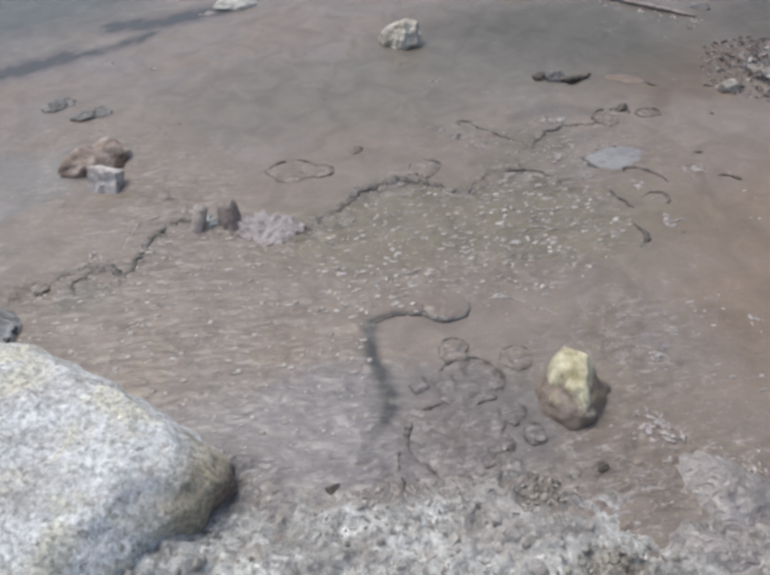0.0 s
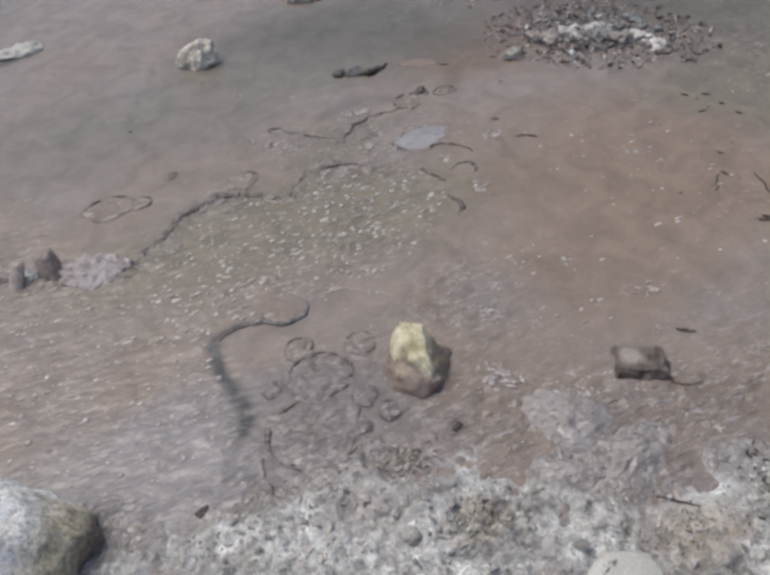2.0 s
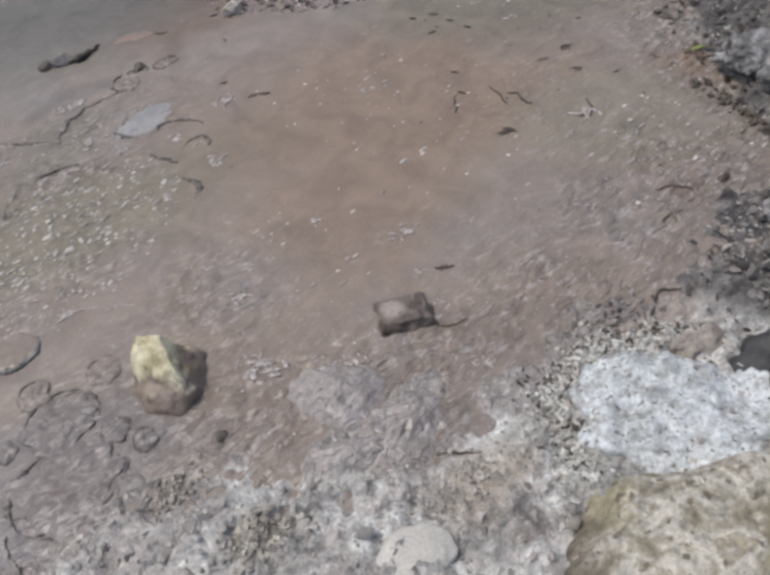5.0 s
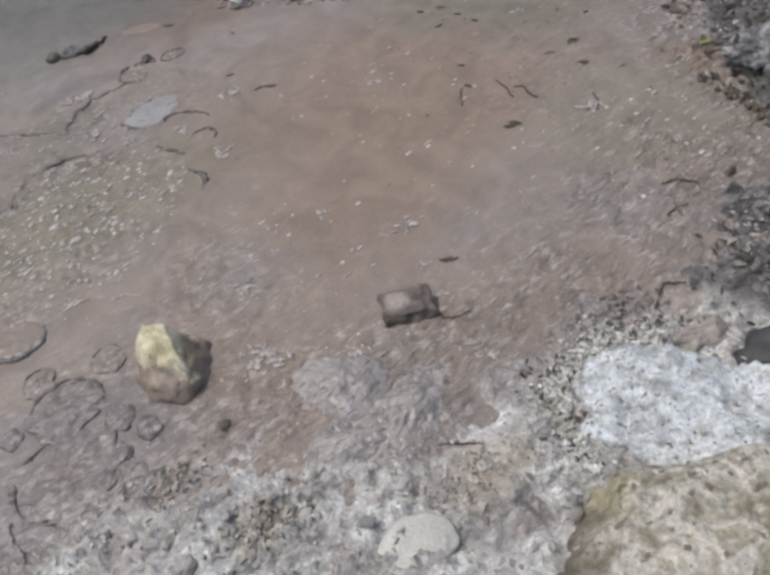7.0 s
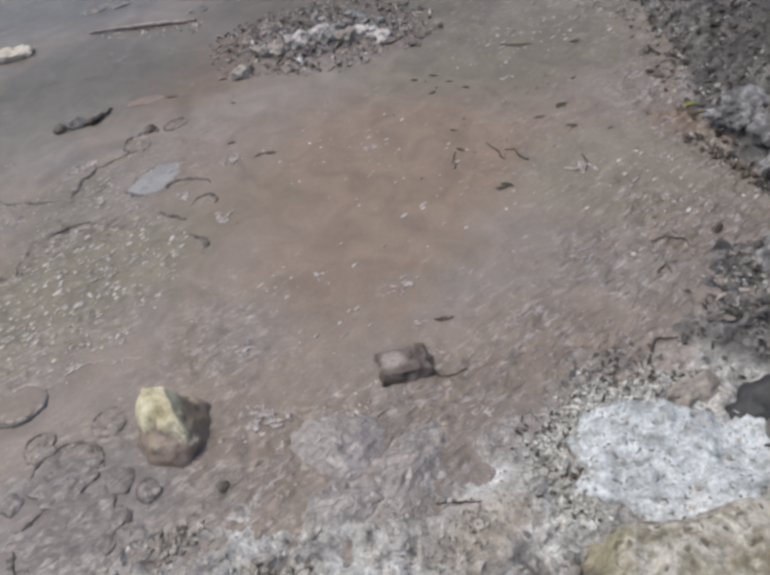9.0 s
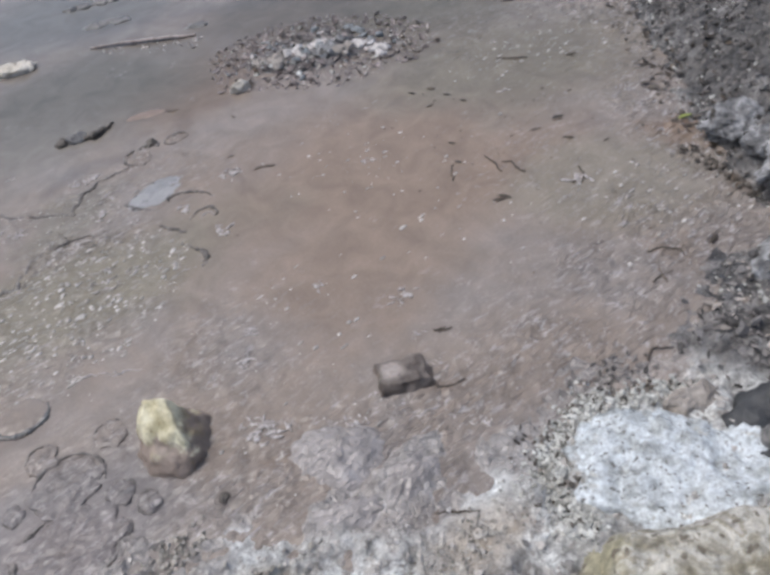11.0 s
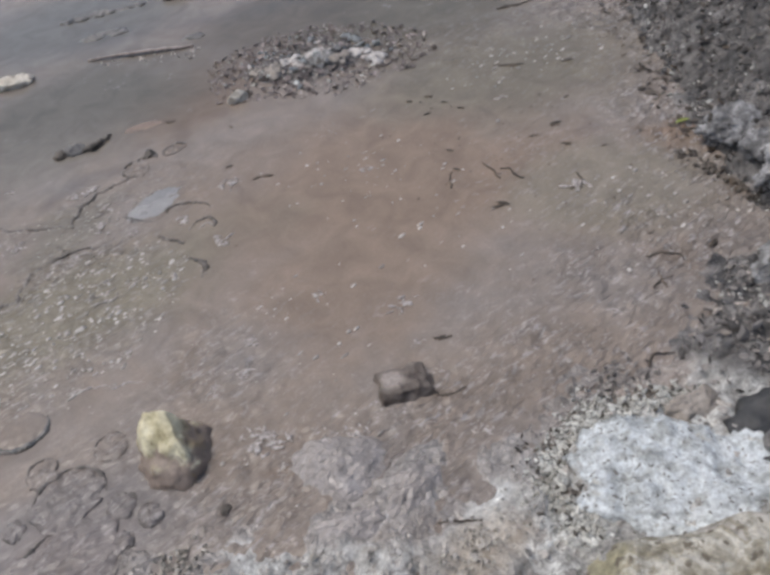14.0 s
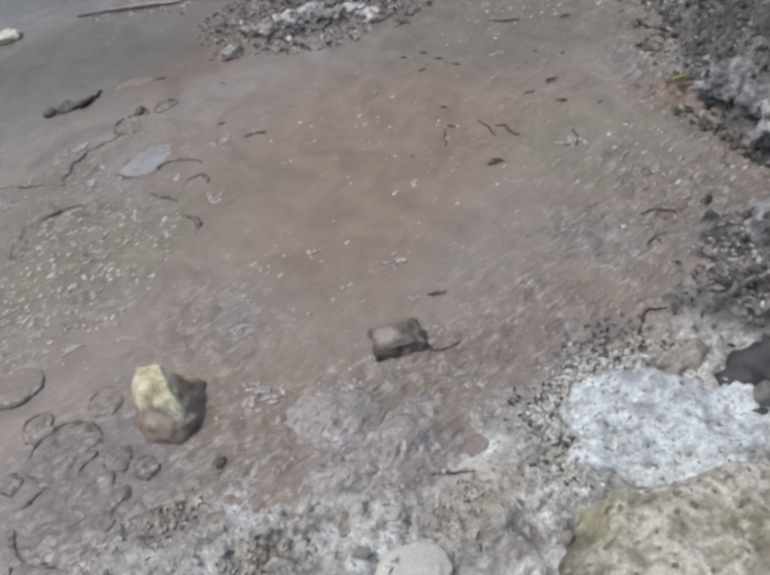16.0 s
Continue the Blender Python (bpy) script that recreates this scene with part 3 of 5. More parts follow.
def stone_bm(dims, seed, sub=4, rough=0.10, cuts=7, cut_depth=0.72, flat_top=None, fine=0.02, facets=(), knobs=()):
    """A stone: a ball, broken flat by a few planes, worn and roughened."""
    rnd = random.Random(seed)
    bm = bmesh.new()
    bmesh.ops.create_icosphere(bm, subdivisions=sub, radius=1.0)
    planes = []
    for _ in range(cuts):
        n = Vector((rnd.gauss(0, 1), rnd.gauss(0, 1), rnd.gauss(0, 0.8))).normalized()
        planes.append((n, rnd.uniform(cut_depth, cut_depth + 0.22)))
    if flat_top is not None:
        planes.append((Vector((rnd.uniform(-0.1, 0.1), rnd.uniform(-0.1, 0.1), 1)).normalized(), flat_top))
    planes += [(Vector(n).normalized(), d) for n, d in facets]
    o = Vector((rnd.uniform(-50, 50), rnd.uniform(-50, 50), rnd.uniform(-50, 50)))
    for v in bm.verts:
        p = v.co.copy()
        for n, d in planes:
            over = p.dot(n) - d
            if over > 0:
                p -= n * over * 0.92
        r = 1 + rough * noise.fractal(v.co * 1.6 + o, 1.0, 2.0, 3) + fine * noise.fractal(v.co * 9 + o, 0.8, 2.1, 4)
        p *= r
        out = v.co.normalized()
        v.co = Vector((p.x * dims[0], p.y * dims[1], p.z * dims[2]))
        for size, often in knobs:
            v.co += out * size * noise.fractal(v.co * often + o, 0.9, 2.0, 3)
    return bm


def stone(name, x, y, z, dims, seed, material, label, turn=0.0, category="stone", group="", tilt=(0, 0), **shape):
    return thing(name, stone_bm(dims, seed, **shape), material, label, category, group, at=pose(x, y, z, tilt[0], tilt[1], turn))


def glide(points, count):
    """count points along a smooth line through the given ones."""
    pts = [Vector((p[0], p[1], p[2] if len(p) > 2 else 0.0)) for p in points]
    pts = [2 * pts[0] - pts[1]] + pts + [2 * pts[-1] - pts[-2]]
    spans = len(pts) - 3
    out = []
    for k in range(count):
        u = k / (count - 1) * spans
        n = min(int(u), spans - 1)
        t = u - n
        a, b, c, d = pts[n : n + 4]
        out.append(0.5 * (2 * b + (c - a) * t + (2 * a - 5 * b + 4 * c - d) * t * t + (3 * b - a - 3 * c + d) * t**3))
    return out


def rope_bm(points, widths, height, seed=0, wiggle=0.0, count=60, sides=7, pinch=0.5, scallop=0.0):
    """A low, uneven ridge or stick along a line: an oval section swept along it."""
    rnd = random.Random(seed)
    line = glide(points, count)
    bm = bmesh.new()
    rings = []
    o = rnd.uniform(0, 99)
    for k, p in enumerate(line):
        ahead = (line[min(k + 1, count - 1)] - line[max(k - 1, 0)]).normalized()
        side = ahead.cross(Vector((0, 0, 1))).normalized()
        lift = side.cross(ahead)
        p = p + side * wiggle * noise.fractal(Vector((o + k * 0.16, 3.1, 0)), 0.9, 2.0, 3)
        p = p + side * scallop * (abs(math.sin(o + k * 0.11)) - 0.6)
        u = k / (count - 1)
        w = np.interp(u, np.linspace(0, 1, len(widths)), widths) * (1 + pinch * noise.noise(Vector((o + k * 0.35, 7.7, 1.0))))
        h = height * (w / max(widths))
        rings.append([bm.verts.new(p + side * (w / 2) * math.cos(a) + lift * h * math.sin(a)) for a in (2 * math.pi * n / sides for n in range(sides))])
    for a, b in zip(rings, rings[1:]):
        for n in range(sides):
            bm.faces.new((a[n], a[(n + 1) % sides], b[(n + 1) % sides], b[n]))
    bm.faces.new(rings[0][::-1])
    bm.faces.new(rings[-1])
    return bm


def dome_bm(rx, ry, h, seed, segments=28, rings=6, uneven=0.12, bumps=0.0):
    """A low bubble skin or pat of foam with an uneven outline, closed below."""
    rnd = random.Random(seed)
    o = rnd.uniform(0, 99)
    bm = bmesh.new()
    rows = []
    for r in range(rings + 1):
        t = r / rings * math.pi / 2
        row = []
        for s in range(segments):
            a = 2 * math.pi * s / segments
            k = 1 + uneven * noise.fractal(Vector((math.cos(a) * 1.3 + o, math.sin(a) * 1.3, 0)), 0.8, 2, 3)
            c = math.cos(t) * k
            row.append(bm.verts.new((rx * c * math.cos(a), ry * c * math.sin(a), h * math.sin(t) * (1 + 0.5 * uneven * rnd.uniform(-1, 1)) + bumps * (1 - r / rings * 0.3) * (r > 0) * noise.noise(Vector((rx * c * math.cos(a) * 55 + o, ry * c * math.sin(a) * 55, o))))))
            if r == rings:
                break
        rows.append(row)
    for a, b in zip(rows, rows[1:]):
        for s in range(segments):
            if len(b) == 1:
                bm.faces.new((a[s], a[(s + 1) % segments], b[0]))
            else:
                bm.faces.new((a[s], a[(s + 1) % segments], b[(s + 1) % segments], b[s]))
    bm.faces.new(rows[0][::-1])
    return bm


def mound_bm(rx, ry, h, seed, segments=72, rings=22):
    """A soft heap of mud with a wide thin skirt and furrows, closed below."""
    o = 3.7 * seed
    bm = bmesh.new()
    rows = []
    for r in range(rings):
        k = 1 - r / rings
        row = []
        for s in range(segments):
            a = 2 * math.pi * s / segments
            x, y = rx * k * math.cos(a), ry * k * math.sin(a)
            edge = 1 + 0.5 * noise.fractal(Vector((math.cos(a) * 1.1 + o, math.sin(a) * 1.1, 0)), 0.8, 2, 3)
            furrow = 0.25 - abs(noise.fractal(Vector((x * 22 + o, y * 40, o)), 0.9, 2, 3))
            z = h * max(0.0, 1 - (k / edge) ** 2) ** 1.5 + 0.010 * furrow * (1 - k**4) - 0.012 * k**4
            row.append(bm.verts.new((x, y, z)))
        rows.append(row)
    for a, b in zip(rows, rows[1:]):
        for s in range(segments):
            bm.faces.new((a[s], a[(s + 1) % segments], b[(s + 1) % segments], b[s]))
    bm.faces.new(rows[-1])
    bm.faces.new(rows[0][::-1])
    return bm


def leaf_bm(length, width, seed, curl=0.25):
    """A dead leaf: pointed, folded along its rib and curled, with a real thickness."""
    rnd = random.Random(seed)
    bm = bmesh.new()
    n, layers = 7, []
    bend = rnd.uniform(-0.35, 0.35)
    for dz in (0.0008, -0.0008):
        rows = []
        for k in range(n + 1):
            u = k / n
            w = width * 0.5 * math.sin(math.pi * min(1, u * 0.94 + 0.05)) ** 0.8 * rnd.uniform(0.85, 1.1)
            y = bend * length * (u - 0.5) ** 2
            z = curl * length * (u - 0.5) ** 2 * 0.5 + 0.002
            rows.append([bm.verts.new(((u - 0.5) * length, y + s * w, z + abs(s) * w * 0.35 + dz)) for s in (-1, 0, 1)])
        layers.append(rows)
    top, low = layers
    for k in range(n):
        for s in range(2):
            bm.faces.new((top[k][s], top[k + 1][s], top[k + 1][s + 1], top[k][s + 1]))
            bm.faces.new((low[k][s], low[k][s + 1], low[k + 1][s + 1], low[k + 1][s]))
        bm.faces.new((top[k][0], low[k][0], low[k + 1][0], top[k + 1][0]))
        bm.faces.new((top[k][2], top[k + 1][2], low[k + 1][2], low[k][2]))
    bm.faces.new((top[0][0], top[0][1], top[0][2], low[0][2], low[0][1], low[0][0]))
    bm.faces.new((top[n][2], top[n][1], top[n][0], low[n][0], low[n][1], low[n][2]))
    return bm


def chip_bm(length, width, thick, bend, seed):
    """A broken piece of bark or wood standing on end: curved across, ragged at its upper edge."""
    rnd = random.Random(seed)
    bm = bmesh.new()
    rows, cols = 9, 8
    grid = []
    for side in (0, 1):
        for r in range(rows):
            u = r / (rows - 1)
            line = []
            for c in range(cols):
                a = (c / (cols - 1) - 0.5) * 2
                half = 0.5 * width * (0.75 + 0.35 * math.sin(2.4 * u + 0.4))
                tall = length * (1 + 0.16 * noise.noise(Vector((a * 2.2 + seed, 1.7, 0))) * u)
                back = bend * width * a * a * 0.6 + 0.10 * length * u * u
                rough = 0.12 * thick * rnd.uniform(-1, 1)
                line.append(bm.verts.new((half * a, back + (thick * (1 - 0.5 * abs(a)) if side else 0.0) + rough, tall * u)))
            grid.append(line)
    front, back = grid[:rows], grid[rows:]
    for r in range(rows - 1):
        for c in range(cols - 1):
            bm.faces.new((front[r][c], front[r][c + 1], front[r + 1][c + 1], front[r + 1][c]))
            bm.faces.new((back[r][c], back[r + 1][c], back[r + 1][c + 1], back[r][c + 1]))
        bm.faces.new((front[r][0], front[r + 1][0], back[r + 1][0], back[r][0]))
        bm.faces.new((front[r][-1], back[r][-1], back[r + 1][-1], front[r + 1][-1]))
    for c in range(cols - 1):
        bm.faces.new((front[-1][c], front[-1][c + 1], back[-1][c + 1], back[-1][c]))
        bm.faces.new((front[0][c], back[0][c], back[0][c + 1], front[0][c + 1]))
    return bm


def scatter(name, spots, shapes, material, label, category, seed):
    """Many small pieces joined into one mesh. spots: x, y, z, size."""
    rnd = random.Random(seed)
    verts, faces = [], []
    for x, y, z, size in spots:
        vs, fs = rnd.choice(shapes)
        m = (pose(x, y, z, rnd.uniform(-35, 35), rnd.uniform(-35, 35), rnd.uniform(0, 360)) @ Matrix.Diagonal((size, size * rnd.uniform(0.7, 1.2), size * rnd.uniform(0.6, 1.0), 1)))
        base = len(verts)
        verts += [tuple(m @ v) for v in vs]
        faces += [tuple(i + base for i in f) for f in fs]
    me = bpy.data.meshes.new(name)
    me.from_pydata(verts, [], faces)
    me.materials.append(material)
    ob = new(name, me)
    return tagged(ob, label, category, kind="stuff")


def as_shape(bm):
    bm.verts.index_update()
    out = ([v.co.copy() for v in bm.verts], [[v.index for v in f.verts] for f in bm.faces])
    bm.free()
    return out


# ---- ground and water ----
SHORE_X = (-3.0, -1.6, -1.1, -0.8, -0.40, -0.20, -0.02, 0.20, 0.31, 0.49, 0.64, 0.80, 0.92, 1.05, 1.15, 1.28, 1.42, 1.52, 1.62, 1.72, 1.84, 1.92, 2.02, 2.15, 2.26, 2.34, 2.6, 4.0)
SHORE_Y = (1.9, 1.55, 1.30, 1.05, 0.92, 0.895, 0.89, 0.88, 0.82, 0.73, 0.63, 0.565, 0.565, 0.62, 0.62, 0.56, 0.57, 0.61, 0.655, 0.60, 0.69, 0.86, 1.06, 1.20, 1.34, 1.48, 1.80, 2.5)


def land(x, y):
    """How far a place lies inside the near bank (minus: out in the pool)."""
    return np.interp(x, SHORE_X, SHORE_Y) - y + 0.035 * fractal(x * 7, y * 7, 5, 3)


def isle(x, y):
    u, v = (x - 1.565), (y - 2.398)
    c, s = math.cos(radians(-33)), math.sin(radians(-33))
    a, b = u * c + v * s, -u * s + v * c
    return 1 - np.sqrt((a / 0.41) ** 2 + (b / 0.275) ** 2) + 0.3 * fractal(x * 6, y * 6, 31, 3)


MOUNDS = ((0.640, 0.845, 0.075, 0.024), (0.690, 0.690, 0.070, 0.018), (0.77, 0.73, 0.055, 0.014), (0.56, 0.725, 0.055, 0.012), (0.89, 0.62, 0.06, 0.010), (0.16, 0.91, 0.10, 0.004), (0.31, 0.79, 0.05, 0.004), (0.20, 0.80, 0.12, 0.002))


def ground_height(x, y):
    d = land(x, y)
    right = smooth(x, 1.35, 2.0)
    up = np.clip(d, -0.5, 3.0)
    h = np.where(up > 0, (0.09 + 0.30 * right) * np.minimum(up, 0.9) + 0.010 * smooth(up, 0, 0.05), 0.085 * up)
    h = np.maximum(h, -0.06)
    on = smooth(d, -0.03, 0.09)
    clods = 0.026 * fractal(x * 11, y * 11, 8, 4) + 0.013 * (np.abs(value_noise(x * 30, y * 30, 9)) - 0.4) + 0.009 * value_noise(x * 62, y * 62, 10)
    h = h + clods * on + 0.016 * (0.22 - np.abs(fractal(x * 15, y * 15, 12, 3))) * smooth(d, -0.25, -0.05)
    h = h + 0.055 * smooth(isle(x, y), -0.15, 0.7) + 0.02 * fractal(x * 22, y * 22, 14, 3) * smooth(isle(x, y), 0, 0.3)
    for mx, my, r, t in MOUNDS:
        k = np.exp(-(((x - mx) ** 2 + (y - my) ** 2) / r**2) ** 2)
        h = h + k * (t + 0.024 * (0.2 - np.abs(fractal(x * 17, y * 26, 21, 4))))
    h = h + 0.075 * np.exp(-(((x + 0.62) / 0.20) ** 2) - ((y - 0.66) / 0.13) ** 2) + 0.10 * np.exp(-(((x + 0.72) / 0.16) ** 2) - ((y - 0.54) / 0.13) ** 2) + 0.055 * np.exp(-(((x + 0.52) / 0.10) ** 2) - ((y - 0.78) / 0.07) ** 2)
    far = smooth(np.hypot(x - 0.5, y - 1.8), 3.7, 6.5)
    return h * (1 - far) + far * (0.25 + 0.4 * fractal(x * 0.2, y * 0.2, 40, 3))


def axis(low, high, step):
    mid = np.arange(low, high + step / 2, step)
    grow = np.cumsum(step * 1.34 ** np.arange(1, 31))
    return np.concatenate([low - grow[::-1], mid, high + grow])


gx, gy = axis(-1.3, 2.7, 0.0085), axis(0.1, 2.9, 0.0085)
mesh_x, mesh_y = np.meshgrid(gx, gy)
ground = sheet("ground", gx, gy, ground_height(mesh_x, mesh_y), M_GROUND)
tagged(ground, "grey gritty mud bank round a shallow hot pool", "ground", kind="structure")


def spread(ob, name, values):
    """Stores how much of a substance lies at each vertex of a sheet."""
    ob.data.attributes.new(name, "FLOAT", "POINT").data.foreach_set("value", values.ravel().astype(np.float32))


inland = land(mesh_x, mesh_y)
spread(ground, "silt", smooth(0.035 - inland + 0.16 * fractal(mesh_x * 9, mesh_y * 9, 70, 4), -0.05, 0.05))
clay = sum(np.exp(-(((mesh_x - mx) ** 2 + (mesh_y - my) ** 2) / (r * 1.05) ** 2) ** 2) for mx, my, r, _ in MOUNDS if my < 0.9)
spread(ground, "clay", np.clip(clay * (0.8 + 0.9 * fractal(mesh_x * 13, mesh_y * 13, 75, 3)), 0, 0.9))
right_bank = smooth(mesh_x + 0.35 * fractal(mesh_x * 6, mesh_y * 6, 50, 3) + 1.2 * fractal(mesh_x * 0.8, mesh_y * 0.8, 54, 4) * smooth(inland, 0.5, 1.6), 1.33, 1.48) * smooth(inland + 0.18 * fractal(mesh_x * 12, mesh_y * 12, 52, 4), -0.13, -0.02)
spread(ground, "soil", np.clip(right_bank + 0.6 * smooth(isle(mesh_x, mesh_y), -0.05, 0.1), 0, 1))

RIM_X = (-1.2, -0.98, -0.87, -0.76, -0.71, -0.64, -0.28, -0.10, 0.02, 0.15, 0.23, 0.33, 0.44, 0.55, 0.66, 0.70)
RIM_Y = (1.55, 1.62, 1.70, 1.65, 1.78, 1.88, 1.77, 1.93, 2.00, 1.97, 1.90, 1.99, 2.00, 1.90, 1.87, 1.65)
LOW_X = (-1.2, -0.75, -0.38, -0.10, -0.05, 0.14, 0.40, 0.60, 0.70)
LOW_Y = (1.50, 1.25, 0.98, 0.95, 1.39, 1.38, 1.42, 1.52, 1.64)


def seething(x, y):
    """1 where the water boils, 0 outside."""
    return smooth(np.interp(x, RIM_X, RIM_Y) - y, 0, 0.05) * smooth(y - np.interp(x, LOW_X, LOW_Y), 0, 0.05) * smooth(0.72 - x, 0, 0.05) * smooth(x + 1.15, 0, 0.1)


def bump_at(x, y, cx0, cy0, rx, ry):
    return np.exp(-(((x - cx0) / rx) ** 2 + ((y - cy0) / ry) ** 2))


def crust(x, y):
    """How thickly wrinkled silt covers the water: near the bank, along the scum's rim, and in drifts."""
    shallow = smooth(land(x, y) + 0.22 * fractal(x * 5, y * 5, 65, 4), -0.62, -0.12)
    rim = bump_at(x, y, x, np.interp(x, RIM_X, RIM_Y), 1, 0.06) * smooth(0.75 - x, 0, 0.1) * smooth(x + 1.15, 0, 0.1)
    drift = 0.8 * bump_at(x, y, 0.62, 1.25, 0.22, 0.2) + 0.8 * bump_at(x, y, 0.65, 2.08, 0.28, 0.2) + 0.5 * bump_at(x, y, 0.25, 2.22, 0.2, 0.1)
    bank = 0.6 * bump_at(x, y, 1.5, 0.85, 0.3, 0.22) + 0.5 * bump_at(x, y, 1.65, 1.3, 0.28, 0.22) + 0.6 * bump_at(x, y, 2.05, 1.95, 0.3, 0.3)
    left = 0.6 * bump_at(x, y, -0.75, 2.0, 0.4, 0.25) + 0.4 * bump_at(x, y, -1.05, 2.4, 0.25, 0.3)
    clear = (1 - 0.9 * bump_at(x, y, 1.12, 1.45, 0.36, 0.36)) * (1 - 0.85 * bump_at(x, y, 0.12, 1.13, 0.19, 0.22))
    stir = 0.75 + 0.7 * fractal(x * 8, y * 8, 67, 3)
    return np.clip((shallow * (1 - seething(x, y)) + 0.8 * rim + drift + bank + left) * clear * stir, 0, 1)


def water_height(x, y):
    boil = seething(x, y)
    ripple = 0.0034 * fractal(x * 13, y * 40, 60, 4) + 0.0016 * value_noise(x * 60, y * 75, 61)
    wrinkle = 0.016 * (0.40 - np.abs(fractal(x * 20, y * 28, 63, 3))) + 0.0022 * value_noise(x * 62, y * 78, 64)
    wrinkle = wrinkle + 0.0065 * (0.30 - np.abs(fractal(x * 30, y * 44, 66, 2)))
    around = np.hypot(x - 0.42, y - 1.56) + 0.03 * fractal(x * 6, y * 6, 68, 3)
    rings = 0.0016 * np.sin(around * 2 * math.pi / 0.032) * bump_at(x, y, 0.42, 1.56, 0.17, 0.17) * (0.6 + 0.8 * fractal(x * 9, y * 9, 69, 3))
    return 0.0010 * fractal(x * 5, y * 8, 62, 3) + rings + ripple * boil + (wrinkle - 0.0045) * crust(x, y)


wx = np.concatenate([np.linspace(-5.0, -2.0, 30), np.arange(-1.9, 2.9, 0.0078), np.linspace(3.0, 6.0, 30)])
wy = np.concatenate([np.arange(0.35, 3.95, 0.0078), np.linspace(4.05, 7.0, 30)])
wmx, wmy = np.meshgrid(wx, wy)
water = sheet("water", wx, wy, water_height(wmx, wmy), M_WATER)
tagged(water, "opaque grey-brown silty water, simmering in a shallow pool", "water", kind="structure")
spread(water, "scum", np.clip(crust(wmx, wmy) + (0.35 + 0.5 * fractal(wmx * 6, wmy * 9, 90, 3)) * seething(wmx, wmy), 0, 1))


def near_line(x, y, points, width):
    """1 on a line through the given points, falling off over about its width."""
    best = np.full(x.shape, 9.0)
    for (ax, ay), (bx, by) in zip(points, points[1:]):
        u = np.clip(((x - ax) * (bx - ax) + (y - ay) * (by - ay)) / ((bx - ax) ** 2 + (by - ay) ** 2), 0, 1)
        best = np.minimum(best, np.hypot(x - ax - u * (bx - ax), y - ay - u * (by - ay)))
    return np.exp(-((best / width) ** 2))


warp_x, warp_y = wmx + 0.02 * fractal(wmx * 14, wmy * 14, 80, 3), wmy + 0.02 * fractal(wmx * 14, wmy * 14, 84, 3)
ledges = 1.0 * near_line(warp_x, warp_y, ((0.17, 1.385), (0.12, 1.365), (0.06, 1.40), (-0.01, 1.405), (-0.06, 1.385)), 0.009)
ledges = np.maximum(ledges, 1.5 * near_line(warp_x, warp_y, ((-0.064, 1.36), (-0.068, 1.27), (-0.058, 1.21), (-0.036, 1.14), (-0.034, 1.08)), 0.018))
ledges = np.maximum(ledges, 1.5 * near_line(warp_x, warp_y, ((-1.75, 2.89), (-1.53, 3.00), (-1.32, 3.10)), 0.075))
ledges = np.maximum(ledges, 1.3 * near_line(warp_x, warp_y, ((-1.40, 3.07), (-1.17, 3.13), (-1.076, 3.185), (-0.98, 3.27)), 0.042))
ledges = np.maximum(ledges, 1.6 * near_line(warp_x, warp_y, ((-1.16, 3.38), (-0.95, 3.38), (-0.80, 3.43), (-0.70, 3.46)), 0.070))
ledges = np.maximum(ledges, 0.35 * near_line(warp_x, warp_y, ((0.95, 3.48), (1.25, 3.32), (1.55, 3.10), (1.95, 2.90)), 0.07))
ledges = np.maximum(ledges, 0.40 * near_line(warp_x, warp_y, ((0.46, 2.30), (0.60, 2.36), (0.75, 2.30)), 0.035))
spread(water, "ledge", np.clip(ledges * (0.75 + 0.5 * fractal(wmx * 30, wmy * 30, 88, 3)), 0, 0.95))


def ground_at(x, y):
    return float(ground_height(np.array([float(x)]), np.array([float(y)]))[0])


def rest(x, y):
    """The height of what one can lay a thing on: the ground, or the water over it."""
    return max(ground_at(x, y), 0.0)


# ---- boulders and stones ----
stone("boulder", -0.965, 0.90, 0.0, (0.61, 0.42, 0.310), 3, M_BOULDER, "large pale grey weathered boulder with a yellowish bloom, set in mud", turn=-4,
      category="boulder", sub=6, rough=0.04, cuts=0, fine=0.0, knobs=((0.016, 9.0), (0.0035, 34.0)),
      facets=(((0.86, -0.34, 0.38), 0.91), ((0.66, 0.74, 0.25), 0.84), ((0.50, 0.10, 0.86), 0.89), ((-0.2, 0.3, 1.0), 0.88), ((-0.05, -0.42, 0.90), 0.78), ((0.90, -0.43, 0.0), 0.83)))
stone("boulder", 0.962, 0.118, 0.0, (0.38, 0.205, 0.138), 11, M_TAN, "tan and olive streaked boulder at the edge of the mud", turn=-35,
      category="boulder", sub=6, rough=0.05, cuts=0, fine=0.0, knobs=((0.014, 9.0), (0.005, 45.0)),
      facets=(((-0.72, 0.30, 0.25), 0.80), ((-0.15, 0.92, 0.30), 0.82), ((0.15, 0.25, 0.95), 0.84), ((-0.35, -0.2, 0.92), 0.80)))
stone("crusted_rock", 1.115, 0.288, -0.005, (0.285, 0.180, 0.085), 21, M_WHITE, "flat rock covered with a rough white mineral crust", turn=-53,
      category="rock", sub=6, rough=0.12, cuts=4, cut_depth=0.84, flat_top=0.7, fine=0.0, knobs=((0.016, 12.0), (0.014, 45.0)), facets=(((0.70, 0.71, 0.1), 0.56),))
